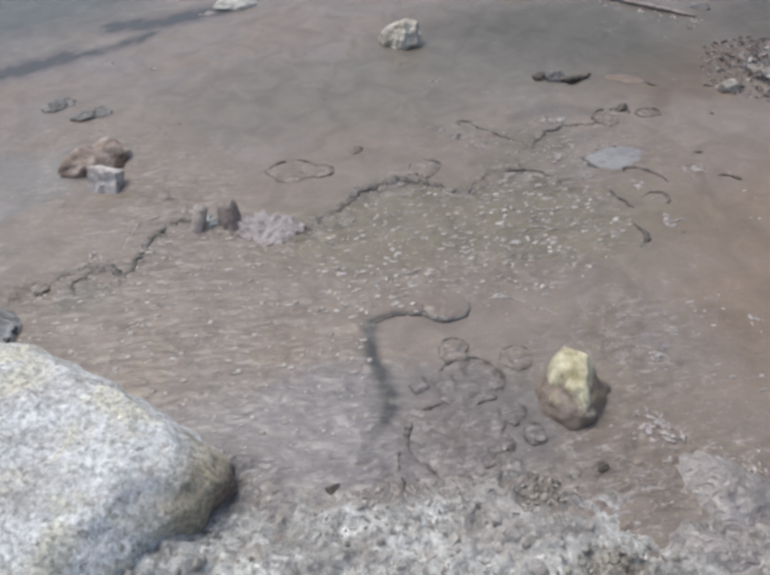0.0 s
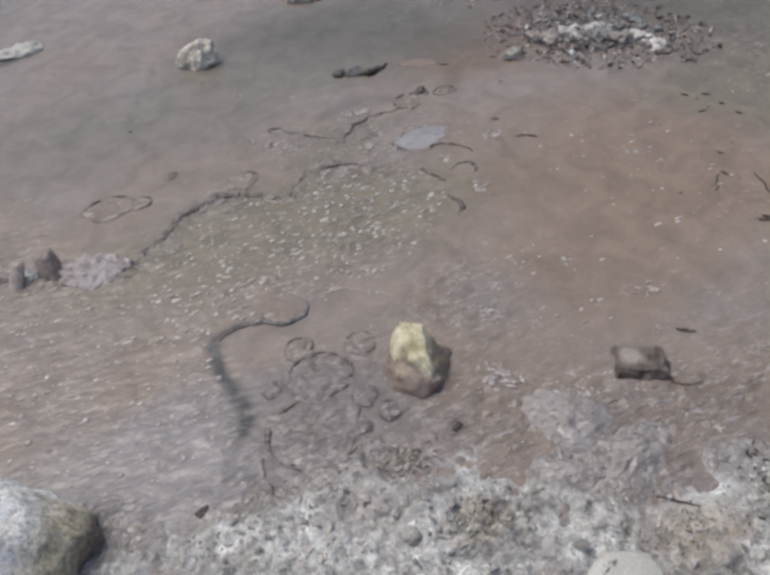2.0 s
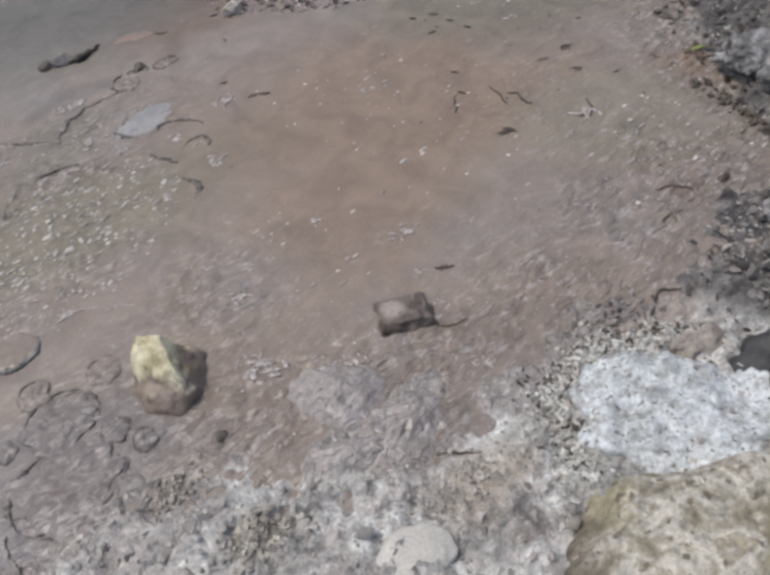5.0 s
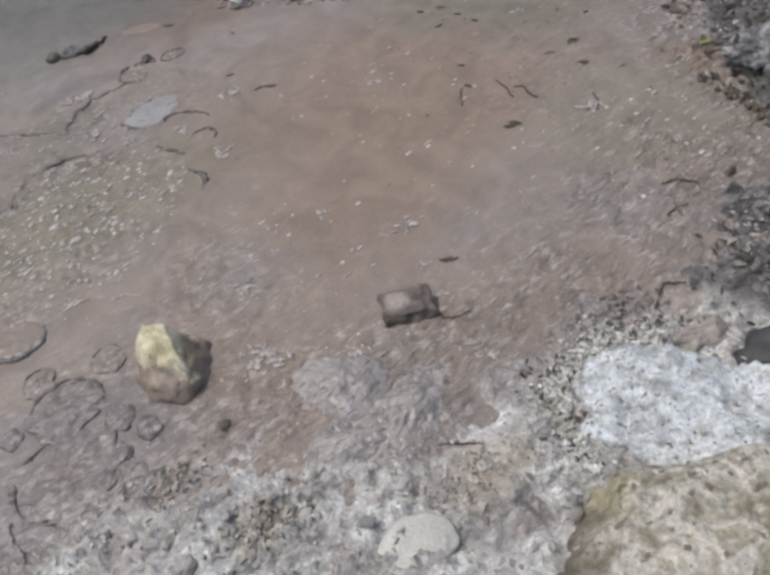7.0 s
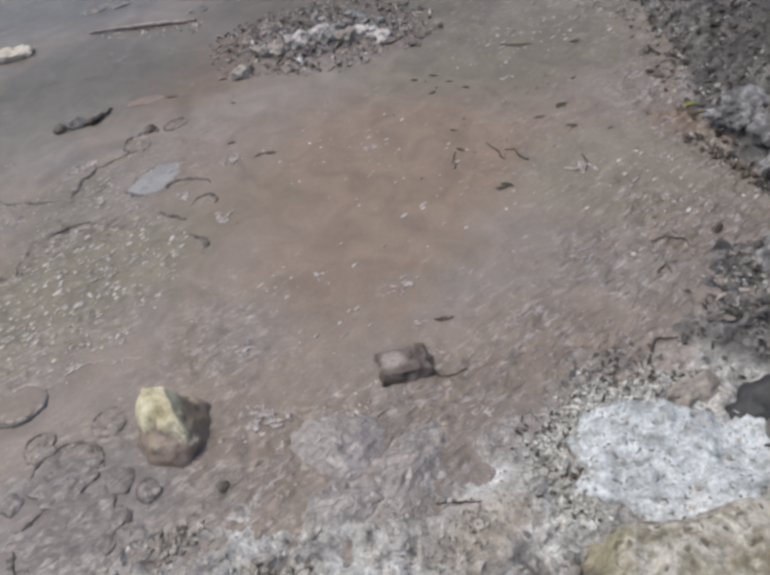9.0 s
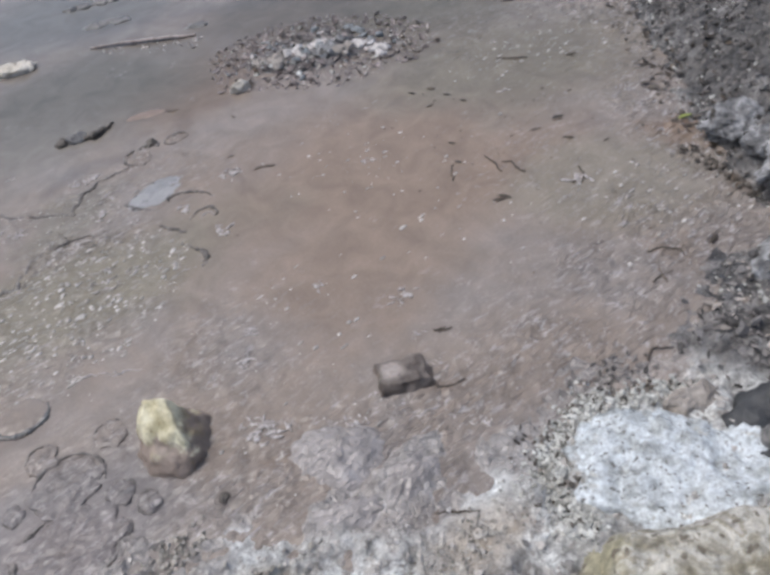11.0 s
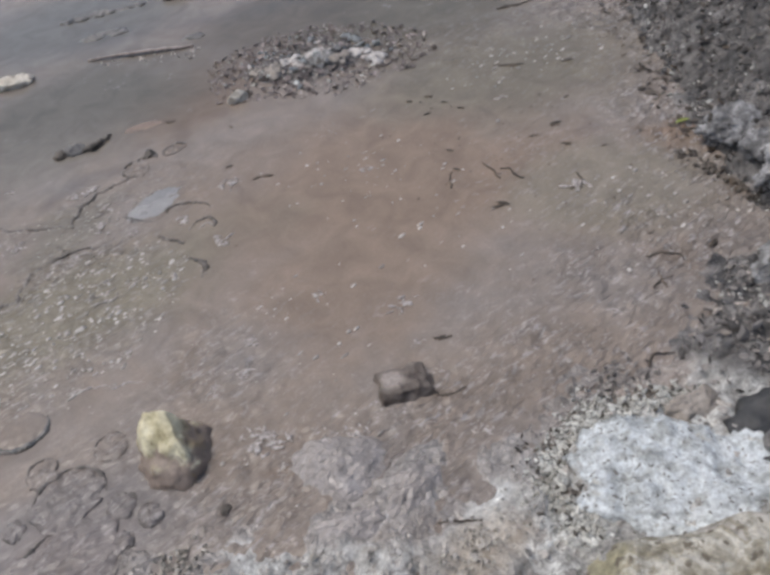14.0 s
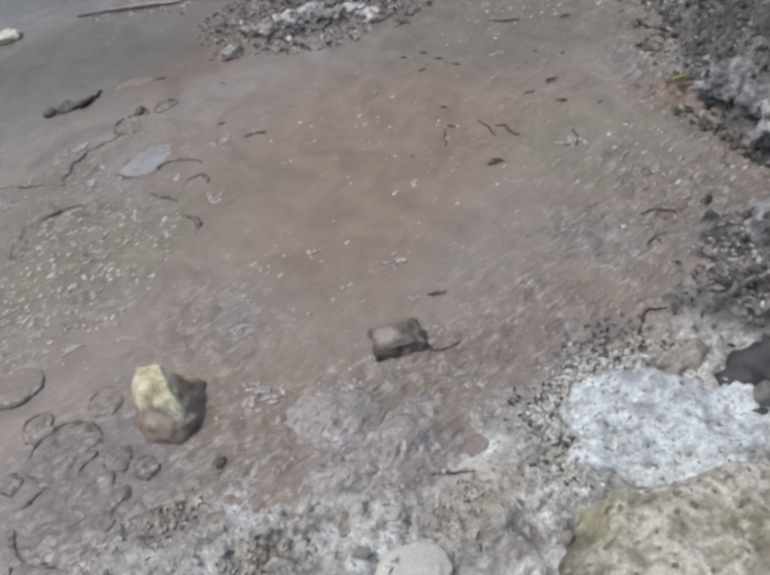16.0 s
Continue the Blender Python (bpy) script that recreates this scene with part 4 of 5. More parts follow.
stone("stone", 0.376, 1.108, 0.0, (0.100, 0.112, 0.122), 34, M_YELLOW, "wet yellow ochre stone with a brown base, standing in the water", turn=0,
      sub=5, rough=0.05, cuts=0, fine=0.0, knobs=((0.008, 18.0), (0.004, 55.0)),
      facets=(((-0.45, -0.42, 0.79), 0.60), ((-0.86, -0.05, 0.50), 0.60), ((0.74, -0.42, 0.52), 0.70), ((-0.62, -0.78, 0.05), 0.86), ((0.10, -0.95, 0.30), 0.82), ((0.62, 0.66, 0.42), 0.60), ((-0.70, 0.62, 0.36), 0.60)))
stone("stone", 0.850, 0.902, -0.004, (0.097, 0.074, 0.044), 44, M_BLOCK, "dark wet angular block with a silted top in water", turn=-23, sub=5, rough=0.06, cuts=0, fine=0.03, knobs=((0.006, 30.0), (0.003, 80.0)),
      facets=(((1, 0.1, 0.15), 0.60), ((-1, 0.0, 0.2), 0.57), ((0.0, 1, 0.1), 0.58), ((-0.05, -1, 0.22), 0.57), ((0.10, 0.20, 1), 0.52)))
stone("stone", 0.12, 2.96, 0.015, (0.098, 0.065, 0.075), 52, M_PALE, "pale cream stone standing out of the water", turn=-12, knobs=((0.012, 25.0),), sub=5, cuts=7, cut_depth=0.62)
stone("stone", 0.635, 3.355, 0.004, (0.105, 0.06, 0.036), 55, M_PALE, "low flat cream stone lying in the water", turn=-18, knobs=((0.012, 25.0),), sub=5, cuts=6, cut_depth=0.62, flat_top=0.6)
stone("stone", -0.985, 2.255, -0.004, (0.125, 0.085, 0.062), 61, M_RUST, "rusty tan stone in shallow water", turn=10, knobs=((0.016, 18.0),), sub=5, cuts=4, cut_depth=0.72)
stone("stone", -0.905, 2.105, 0.010, (0.082, 0.055, 0.082), 64, M_SLAB, "angular pale lilac-grey slab leaning on a rusty stone", turn=-14, knobs=((0.008, 30.0),), sub=5, rough=0.05, cuts=0, tilt=(-24, 4),
      facets=(((1, 0, 0.05), 0.55), ((-1, 0.1, 0), 0.57), ((0, -1, 0.1), 0.5), ((0, 1, 0), 0.5), ((0.1, 0, 1), 0.58)))
stone("stone", -1.22, 2.68, -0.004, (0.068, 0.046, 0.022), 67, M_SLATE, "low slate grey stone just out of the water", turn=20, sub=5, knobs=((0.007, 26.0),), cuts=3)
stone("stone", -1.07, 2.585, -0.004, (0.078, 0.044, 0.024), 68, M_SLATE, "long slate grey stone just out of the water", turn=18, sub=5, knobs=((0.007, 26.0),), cuts=3)
stone("stone", -0.62, 3.50, 0.0, (0.105, 0.06, 0.030), 69, M_PEBBLE, "pale grey stone awash far out in the pool", turn=5, sub=4, cuts=5, knobs=((0.014, 25.0),))
stone("stone", -1.10, 1.46, 0.0, (0.10, 0.11, 0.08), 70, M_GREYROCK, "grey stone beside the large boulder", sub=5)
stone("stone", 1.218, 2.375, 0.010, (0.040, 0.028, 0.030), 72, M_PALE, "small pale cream stone at the foot of the litter mound", sub=4, cuts=7, cut_depth=0.6)
stone("stone", 0.60, 2.575, 0.004, (0.030, 0.026, 0.018), 74, M_DARK, "small dark stone at the end of a sunken branch", sub=3)
stone("pebble", 0.556, 0.468, ground_at(0.556, 0.468) + 0.009, (0.066, 0.051, 0.013), 81, M_PEBBLE, "smooth flat pale grey pebble pressed into the mud", turn=-20, category="pebble", sub=4, rough=0.10, cuts=3, cut_depth=0.8)
stone("pebble", -0.165, 0.905, rest(-0.165, 0.905), (0.020, 0.013, 0.010), 83, M_DARK, "small dark pebble at the water's edge", turn=25, category="pebble", sub=3, rough=0.3, cuts=6, cut_depth=0.55)
stone("pebble", 0.403, 0.903, 0.002, (0.014, 0.011, 0.007), 84, M_DARK, "tiny dark pebble in the shallows", turn=40, category="pebble", sub=3, rough=0.3, cuts=5, cut_depth=0.55)
stone("stone", 1.215, 0.45, 0.020, (0.060, 0.032, 0.032), 86, M_TANGREY, "small tan stone beside the white crusted rock", turn=-30, sub=5, cuts=5, cut_depth=0.6, knobs=((0.012, 30.0),))
# added lump, coloured black to give the shade of a hollow
stone("stone", 1.285, 0.292, -0.005, (0.118, 0.105, 0.100), 88, M_BLACK, "black lump in place of the shaded hollow beside the white crusted rock", sub=5, knobs=((0.012, 25.0),))
stone("stone", 1.222, 0.285, 0.076, (0.026, 0.022, 0.022), 89, M_SLATE, "small bluish grey stone in the shaded hollow", sub=4)
stone("rock", 2.045, 0.925, ground_at(2.045, 0.925) - 0.02, (0.13, 0.075, 0.045), 91, M_PALEROCK, "broken pale crusted rock in the dark bank", knobs=((0.022, 14.0), (0.012, 50.0)), turn=-45, category="rock", sub=5, cuts=9, cut_depth=0.6, fine=0.06)
stone("rock", 1.96, 0.68, ground_at(1.96, 0.68) - 0.02, (0.15, 0.10, 0.08), 93, M_PALEROCK, "broken blue-grey rock in the dark bank", knobs=((0.035, 14.0), (0.012, 50.0)), turn=-40, category="rock", sub=5, cuts=8, cut_depth=0.62, fine=0.05)
stone("rock", 1.66, 0.58, ground_at(1.66, 0.58) - 0.01, (0.085, 0.055, 0.05), 95, M_GREYROCK, "pale broken rock under leaf litter", turn=10, category="rock", sub=5, cuts=8, cut_depth=0.6, fine=0.06)
stone("pebble", 0.784, 0.338, ground_at(0.784, 0.338) + 0.006, (0.013, 0.010, 0.009), 85, M_WHITE, "small white pebble beside the tan boulder", turn=20, category="pebble", sub=4)
rnd = random.Random(5)
for n, (x, y, r) in enumerate(((1.407, 2.420, 0.05), (1.484, 2.378, 0.035), (1.569, 2.335, 0.062), (1.620, 2.284, 0.045), (1.705, 2.208, 0.055), (1.739, 2.148, 0.035), (1.365, 2.488, 0.028), (1.518, 2.454, 0.03), (1.654, 2.352, 0.03))):
    stone("stone", x, y, ground_at(x, y) + 0.05 * r, (r * 1.1, r * 0.8, r * 0.42), 100 + n, (M_TANGREY, M_CRUST, M_GREYROCK)[n % 3],
          ("tan grey stone", "white stone", "grey stone")[n % 3] + " among rotting leaves on the mound", turn=rnd.uniform(0, 180), group="stones on the litter mound", sub=4, cuts=8, cut_depth=0.58, knobs=((0.016, 35.0),))

for n, (x, y, rx, ry, turn) in enumerate(((1.595, 2.40, 0.065, 0.038, -30), (1.485, 2.435, 0.050, 0.030, 10), (1.69, 2.285, 0.060, 0.032, -50))):
    stone("stone", x, y, ground_at(x, y) + 0.006, (rx, ry, 0.013), 120 + n, M_CRUST, "flat white crusted stone on the litter mound", turn=turn, group="stones on the litter mound", sub=4, cuts=7, cut_depth=0.6, knobs=((0.014, 30.0),))


def fleck_bm(r, seed):
    """A few burst bubbles and shreds of foam stuck together."""
    rnd = random.Random(seed)
    bm = bmesh.new()
    for _ in range(rnd.randint(9, 16)):
        k = rnd.uniform(0.12, 0.42) * r
        piece = dome_bm(k, k * rnd.uniform(0.25, 0.7), k * 0.22, rnd.randint(0, 9999), 12, 3, 1.1)
        piece.transform(pose(rnd.gauss(0, 0.45) * r, rnd.gauss(0, 0.35) * r, 0, 0, 0, rnd.uniform(0, 360)))
        me = bpy.data.meshes.new("shred")
        piece.to_mesh(me)
        piece.free()
        bm.from_mesh(me)
        bpy.data.meshes.remove(me)
    return bm


# ---- scum lines, lips and foam ----
SCUM = "thin dark line of scum drifting on the muddy water"
for points, widths, wiggle, seed in (
    (((-1.0, 1.60), (-0.93, 1.67), (-0.87, 1.70), (-0.80, 1.685), (-0.76, 1.65), (-0.735, 1.70), (-0.715, 1.78), (-0.68, 1.85), (-0.64, 1.885), (-0.60, 1.88)), (0.010, 0.016, 0.012, 0.016, 0.012), 0.02, 1),
    (((-0.26, 1.77), (-0.19, 1.846), (-0.11, 1.91), (-0.09, 1.95), (0.024, 2.0), (0.10, 1.99), (0.14, 1.966), (0.186, 1.928), (0.244, 1.905), (0.28, 1.958), (0.338, 1.997)), (0.012, 0.02, 0.018, 0.012, 0.007), 0.014, 2),
    (((0.338, 1.997), (0.396, 2.002), (0.452, 1.99), (0.508, 1.956), (0.553, 1.864)), (0.007, 0.008, 0.003), 0.010, 3),
    (((0.659, 1.868), (0.688, 1.81), (0.711, 1.76)), (0.003, 0.010, 0.006), 0.010, 4),
    (((0.692, 1.700), (0.712, 1.64), (0.705, 1.61), (0.68, 1.585)), (0.004, 0.011, 0.013, 0.003), 0.012, 13),
    (((0.265, 2.295), (0.285, 2.322), (0.342, 2.261), (0.40, 2.208), (0.482, 2.130), (0.503, 2.158), (0.568, 2.211), (0.628, 2.232), (0.69, 2.226)), (0.005, 0.009, 0.006, 0.009, 0.010, 0.005), 0.012, 5),
    (((0.69, 2.226), (0.73, 2.24), (0.775, 2.30), (0.822, 2.318), (0.845, 2.275)), (0.005, 0.014, 0.010), 0.014, 6),
    (((0.628, 2.042), (0.646, 1.993), (0.685, 1.942)), (0.003, 0.009, 0.003), 0.008, 7),
    (((0.735, 1.94), (0.745, 1.960), (0.792, 1.951), (0.84, 1.899), (0.848, 1.862)), (0.003, 0.008, 0.006, 0.003), 0.008, 14),
    (((0.15, 1.372), (0.12, 1.362), (0.06, 1.395), (-0.01, 1.40), (-0.055, 1.378)), (0.003, 0.007, 0.005, 0.005), 0.006, 9),
    (((0.745, 1.81), (0.792, 1.827), (0.822, 1.811), (0.818, 1.765)), (0.003, 0.009, 0.007), 0.008, 8),
    (((-0.018, 0.985), (-0.022, 0.947), (-0.014, 0.90), (-0.020, 0.862)), (0.002, 0.004, 0.002), 0.003, 10),
    (((-0.88, 1.58), (-0.90, 1.63), (-0.85, 1.675), (-0.78, 1.67), (-0.745, 1.63)), (0.003, 0.010, 0.012, 0.004), 0.01, 12),
):
    line = thing("scum_line", rope_bm(points, [w * 1.25 for w in widths], 0.0045, seed, wiggle * 0.8, 24 * len(points), pinch=0.8, scallop=0.010 if len(points) > 6 else 0.003), M_SCUM, SCUM, "scum", "scum lines on the pool")
# pale ridges: foam, and the highlights beside scum lines and ripples made as shapes
STREAK = "thin pale streak of foam and modelled highlight on the water"
for n, points in enumerate((
    ((0.150, 1.945), (0.19, 1.905), (0.246, 1.882), (0.275, 1.92)), ((0.40, 1.975), (0.455, 1.968), (0.51, 1.932), (0.545, 1.87)), ((0.252, 1.457), (0.321, 1.412), (0.411, 1.349)), ((0.602, 0.892), (0.645, 0.878), (0.670, 0.842)),
    ((0.30, 2.29), (0.345, 2.24), (0.40, 2.185)), ((0.77, 1.79), (0.80, 1.80), (0.812, 1.77)), ((0.40, 1.72), (0.45, 1.70), (0.50, 1.69)), ((0.39, 1.76), (0.44, 1.74), (0.49, 1.735)), ((0.42, 1.80), (0.47, 1.785), (0.50, 1.78)),
    ((-0.787, 1.758), (-0.763, 1.878), (-0.701, 1.917), (-0.642, 1.937)), ((-0.724, 2.006), (-0.662, 2.006), (-0.611, 1.999)), ((-0.372, 2.105), (-0.335, 2.135), (-0.28, 2.142)), ((-0.235, 2.095), (-0.20, 2.105), (-0.175, 2.10)), ((-0.05, 1.945), (0.024, 1.978), (0.09, 1.968)), ((0.70, 2.205), (0.745, 2.22), (0.785, 2.28)))):
    thing("foam_streak", rope_bm(points, (0.001, 0.007, 0.004, 0.006, 0.001), 0.0025, 240 + n, 0.012, 40, pinch=0.9), M_CHIPFOAM, STREAK, "foam", "foam streaks")
RING = "broad wrinkled mud bubble with a thin dark rim"
for n, (x, y, rx, ry, lift, start, end, thick) in enumerate((
    (0.131, 1.262, 0.034, 0.042, 0.007, -10, 215, 0.75), (0.157, 1.158, 0.078, 0.078, 0.006, -30, 205, 1.0), (0.110, 1.010, 0.108, 0.096, 0.009, 100, 200, 1.3), (0.280, 1.002, 0.024, 0.030, 0.007, 40, 330, 0.5),
    (0.278, 1.225, 0.038, 0.038, 0.003, 20, 200, 0.35), (0.040, 1.165, 0.022, 0.026, 0.005, 150, 300, 0.5), (0.240, 1.062, 0.032, 0.030, 0.007, -20, 190, 0.7), (0.208, 0.985, 0.026, 0.024, 0.006, 190, 380, 0.5),
    (0.130, 2.052, 0.054, 0.045, 0.004, 10, 185, 0.9), (-0.300, 2.100, 0.080, 0.060, 0.004, 20, 200, 0.9), (-0.205, 2.085, 0.040, 0.035, 0.003, -60, 90, 0.7), (-0.09, 2.19, 0.025, 0.022, 0.006, 0, 200, 0.5),
    (0.765, 2.262, 0.045, 0.050, 0.003, 60, 260, 0.8), (0.908, 2.268, 0.040, 0.030, 0.003, 0, 250, 0.8))):
    bubble = new("mud_bubble")
    bubble.matrix_world = pose(x, y, 0.001)
    tagged(bubble, RING, "bubble", "mud bubbles")
    skin = part("skin", dome_bm(rx, ry, lift, 200 + n, 72, 18, 0.28, 0.005), M_WATER, bubble)
    spread(skin, "scum", np.full(len(skin.data.vertices), 0.55))
    arc = [(rx * 1.01 * math.cos(radians(a)), ry * 1.01 * math.sin(radians(a))) for a in np.linspace(start, end, 14)]
    part("rim", rope_bm(arc, [thick * w for w in (0.001, 0.012, 0.005, 0.013, 0.006, 0.001)], 0.006 * thick, 220 + n, min(0.05 * rx, 0.002), pinch=0.9), M_SCUM, bubble, "thin dark scum rim")
    if rx > 0.1:
        low = [(rx * 1.01 * math.cos(radians(a)), ry * 1.01 * math.sin(radians(a))) for a in np.linspace(205, 350, 14)]
        part("rim", rope_bm(low, (0.001, 0.005, 0.003, 0.008, 0.002), 0.004, 236, 0.002, pinch=0.9), M_SCUM, bubble, "thin dark scum rim")

lens_bubble = new("mud_bubble")
lens_bubble.matrix_world = pose(0.130, 1.420, 0.0, 0, 0, -8)
tagged(lens_bubble, "oval slate grey bubble swelling at the end of a mud lip", "bubble", "mud bubbles")
part("skin", dome_bm(0.060, 0.052, 0.006, 270, 60, 12, 0.15, 0.003), M_WATER, lens_bubble)
part("rim", rope_bm([(0.061 * math.cos(a), 0.053 * math.sin(a)) for a in np.linspace(radians(175), radians(375), 16)], (0.002, 0.012, 0.016, 0.012, 0.002), 0.007, 271, 0.003, pinch=0.6), M_EDGE, lens_bubble, "dark slate rim")
foam = thing("foam_pat", dome_bm(0.105, 0.075, 0.014, 300, 60, 14, 0.3, 0.018), M_FOAM, "wrinkled pinkish foam heaped against a stick", "foam", at=pose(-0.36, 1.81, 0.0, 0, 0, -20))
thing("foam_pat", dome_bm(0.098, 0.058, 0.003, 301, 60, 6, 0.22, 0.002), M_GREYFOAM, "flat pale grey patch of foam on the water", "foam", at=pose(0.728, 2.022, 0.0, 0, 0, 12))
thing("wood_chip", chip_bm(0.110, 0.062, 0.014, 0.9, 14), M_BARK, "curved brown piece of bark standing up in the foam", "wood", at=pose(-0.455, 1.800, -0.022, -30, 8, 24))
thing("wood_chip", chip_bm(0.105, 0.038, 0.012, 0.4, 15), M_WOOD, "narrow tan splinter of wood at the scum's edge", "wood", at=pose(-0.588, 1.800, -0.024, -32, 12, -16))
thing("scrap", fleck_bm(0.045, 312), M_BLUE, "faded blue-grey scraps caught in the scum", "scrap", at=pose(-0.525, 1.86, 0.001))


for n, (x, y, r) in enumerate(((0.875, 1.288, 0.022), (1.0, 1.105, 0.030), (1.27, 1.64, 0.022), (1.63, 1.125, 0.04), (0.60, 1.20, 0.030), (0.66, 1.27, 0.026), (0.955, 0.985, 0.02), (0.93, 0.88, 0.02),
                               (0.53, 1.03, 0.028), (0.55, 0.965, 0.035), (0.90, 0.70, 0.03), (0.70, 0.88, 0.03), (0.79, 0.905, 0.02), (0.62, 1.93, 0.02), (0.20, 2.27, 0.025), (0.604, 2.275, 0.04), (0.55, 2.29, 0.03), (0.25, 2.21, 0.035), (0.325, 2.155, 0.03), (0.95, 1.925, 0.035), (0.80, 1.69, 0.035), (0.75, 1.87, 0.03), (0.56, 2.05, 0.03), (0.60, 2.12, 0.03), (-0.60, 1.93, 0.04), (-0.86, 1.74, 0.03), (-0.67, 2.25, 0.02), (1.80, 1.62, 0.02), (2.0, 1.9, 0.02), (-1.09, 3.00, 0.03), (-0.90, 2.93, 0.025), (-0.75, 3.43, 0.03), (0.22, 2.62, 0.02), (0.40, 2.50, 0.02))):
    thing("foam_fleck", fleck_bm(r, 350 + n), M_CHIPFOAM, "small pale fleck of foam floating on the muddy water", "foam", "foam flecks", at=pose(x, y, 0.0005, 0, 0, 0))

MOUND = "low wet mound of grey mud rising through the shallows"
for n, (x, y, rx, ry, lift, turn) in enumerate(((0.628, 0.832, 0.112, 0.092, 0.030, -40), (0.705, 0.690, 0.090, 0.062, 0.022, 20), (0.575, 0.705, 0.105, 0.046, 0.018, -20))):
    thing("mud_mound", mound_bm(rx, ry, lift, 280 + n), M_CLAY, MOUND, "mud", "mud mounds", at=pose(x, y, rest(x, y) - 0.010, 0, 0, turn))
thing("foam_fleck", fleck_bm(0.034, 291), M_CHIPFOAM, "pale foam caught beside a mud mound", "foam", "foam flecks", at=pose(0.548, 0.985, 0.001))

# ---- bubbles ----
rnd = random.Random(17)
small_dome = as_shape(dome_bm(1.0, 1.0, 0.6, 400, 8, 3, 0.1))


def bubble_spots(count, xr, yr, size, keep=None):
    out = []
    while len(out) < count:
        x, y = rnd.uniform(*xr), rnd.uniform(*yr)
        if keep is None or rnd.random() < keep(x, y):
            out.append((x, y, 0.0, rnd.uniform(*size) * rnd.choice((0.6, 0.8, 1.0, 1.3))))
    return out


def near(cx0, cy0, rx, ry):
    return lambda x, y: math.exp(-(((x - cx0) / rx) ** 2 + ((y - cy0) / ry) ** 2))


def flat_scatter(name, spots, label):
    verts, faces = [], []
    vs, fs = small_dome
    for x, y, z, size in spots:
        base = len(verts)
        # round domes are bubbles, the long ones pale stand-ins for glints
        long, wide = rnd.choice(((1.0, 1.0), (1.1, 0.9), (1.5, 0.7), (2.0, 0.55), (1.3, 0.8)))
        verts += [(x + v.x * size * long, y + v.y * size * wide + 0.1 * v.x * size * long, z + v.z * size * 0.65) for v in vs]
        faces += [tuple(i + base for i in f) for f in fs]
    me = bpy.data.meshes.new(name)
    me.from_pydata(verts, [], faces)
    me.materials.append(M_BUBBLE)
    me.shade_smooth()
    return tagged(new(name, me), label, "bubbles", kind="stuff")


boil = lambda x, y: float(seething(np.array([x]), np.array([y]))[0])
flat_scatter("bubbles", bubble_spots(760, (-1.0, 0.7), (1.0, 2.0), (0.0026, 0.0066), boil) + bubble_spots(330, (-0.2, 0.7), (1.42, 1.97), (0.0042, 0.0080), boil), "hundreds of small pale bubbles and modelled glints on the boiling water")
flat_scatter("bubbles", bubble_spots(70, (1.0, 1.6), (1.3, 2.0), (0.003, 0.005), near(1.25, 1.65, 0.2, 0.2)) + bubble_spots(40, (0.7, 1.5), (0.9, 1.4), (0.0035, 0.007)), "scattered pale bubbles on brown water")
flat_scatter("bubbles", bubble_spots(80, (1.4, 2.1), (0.7, 1.2), (0.003, 0.0065), near(1.72, 0.92, 0.18, 0.16)) + bubble_spots(70, (1.6, 2.6), (1.5, 2.2), (0.003, 0.007), near(2.06, 1.76, 0.20, 0.12)), "pale bubbles and grains on the water by the dark bank")
flat_scatter("bubbles", bubble_spots(90, (0.25, 0.8), (0.75, 1.4), (0.002, 0.0045)) + bubble_spots(70, (0.2, 0.75), (1.95, 2.3), (0.003, 0.005), near(0.5, 2.1, 0.18, 0.09)), "small bubbles in the shallows round a yellow stone")

# ---- leaves and twigs ----
leaf_kinds = [thing("leaf", leaf_bm(1.0, 0.34, 500 + n), M_LEAF, "small dark dead leaf floating on the water", "leaf", "floating leaves") for n in range(4)]
spots = ((2.23, 1.49), (1.97, 1.74), (1.93, 1.46), (1.80, 1.38), (1.71, 1.38), (1.74, 1.28), (1.80, 1.19), (1.43, 1.21), (1.65, 0.72), (1.56, 0.72), (0.97, 2.46),
         (1.02, 1.88), (0.99, 2.01), (1.11, 2.23), (1.60, 1.85), (1.59, 1.74), (1.66, 1.82), (1.67, 1.75), (1.68, 1.68), (1.45, 1.43), (1.60, 1.12), (1.41, 1.21), (1.74, 1.27),
         (1.79, 1.37), (2.28, 2.11), (-0.722, 2.46), (1.00, 0.95), (-0.22, 2.63), (-0.20, 2.55), (0.02, 2.83), (0.26, 3.05), (0.98, 2.45), (1.05, 1.86), (2.1, 1.62), (1.5, 1.52), (-0.1, 3.0), (0.1, 2.78))
for n, (x, y) in enumerate(spots):
    ob = leaf_kinds[n % 4]
    size = rnd.uniform(0.022, 0.042) * (0.6 if x < 0.3 else 1.0)
    m = pose(x, y, 0.0005, 0, 0, rnd.uniform(-75, 15))
    if n < 4:
        ob.scale = (size,) * 3
        ob.location, ob.rotation_euler = m.translation, m.to_euler()
    else:
        c = copy_thing(ob, m)
        c.scale = (size,) * 3
TWIG = "thin dark bent twig lying in the shallow water"
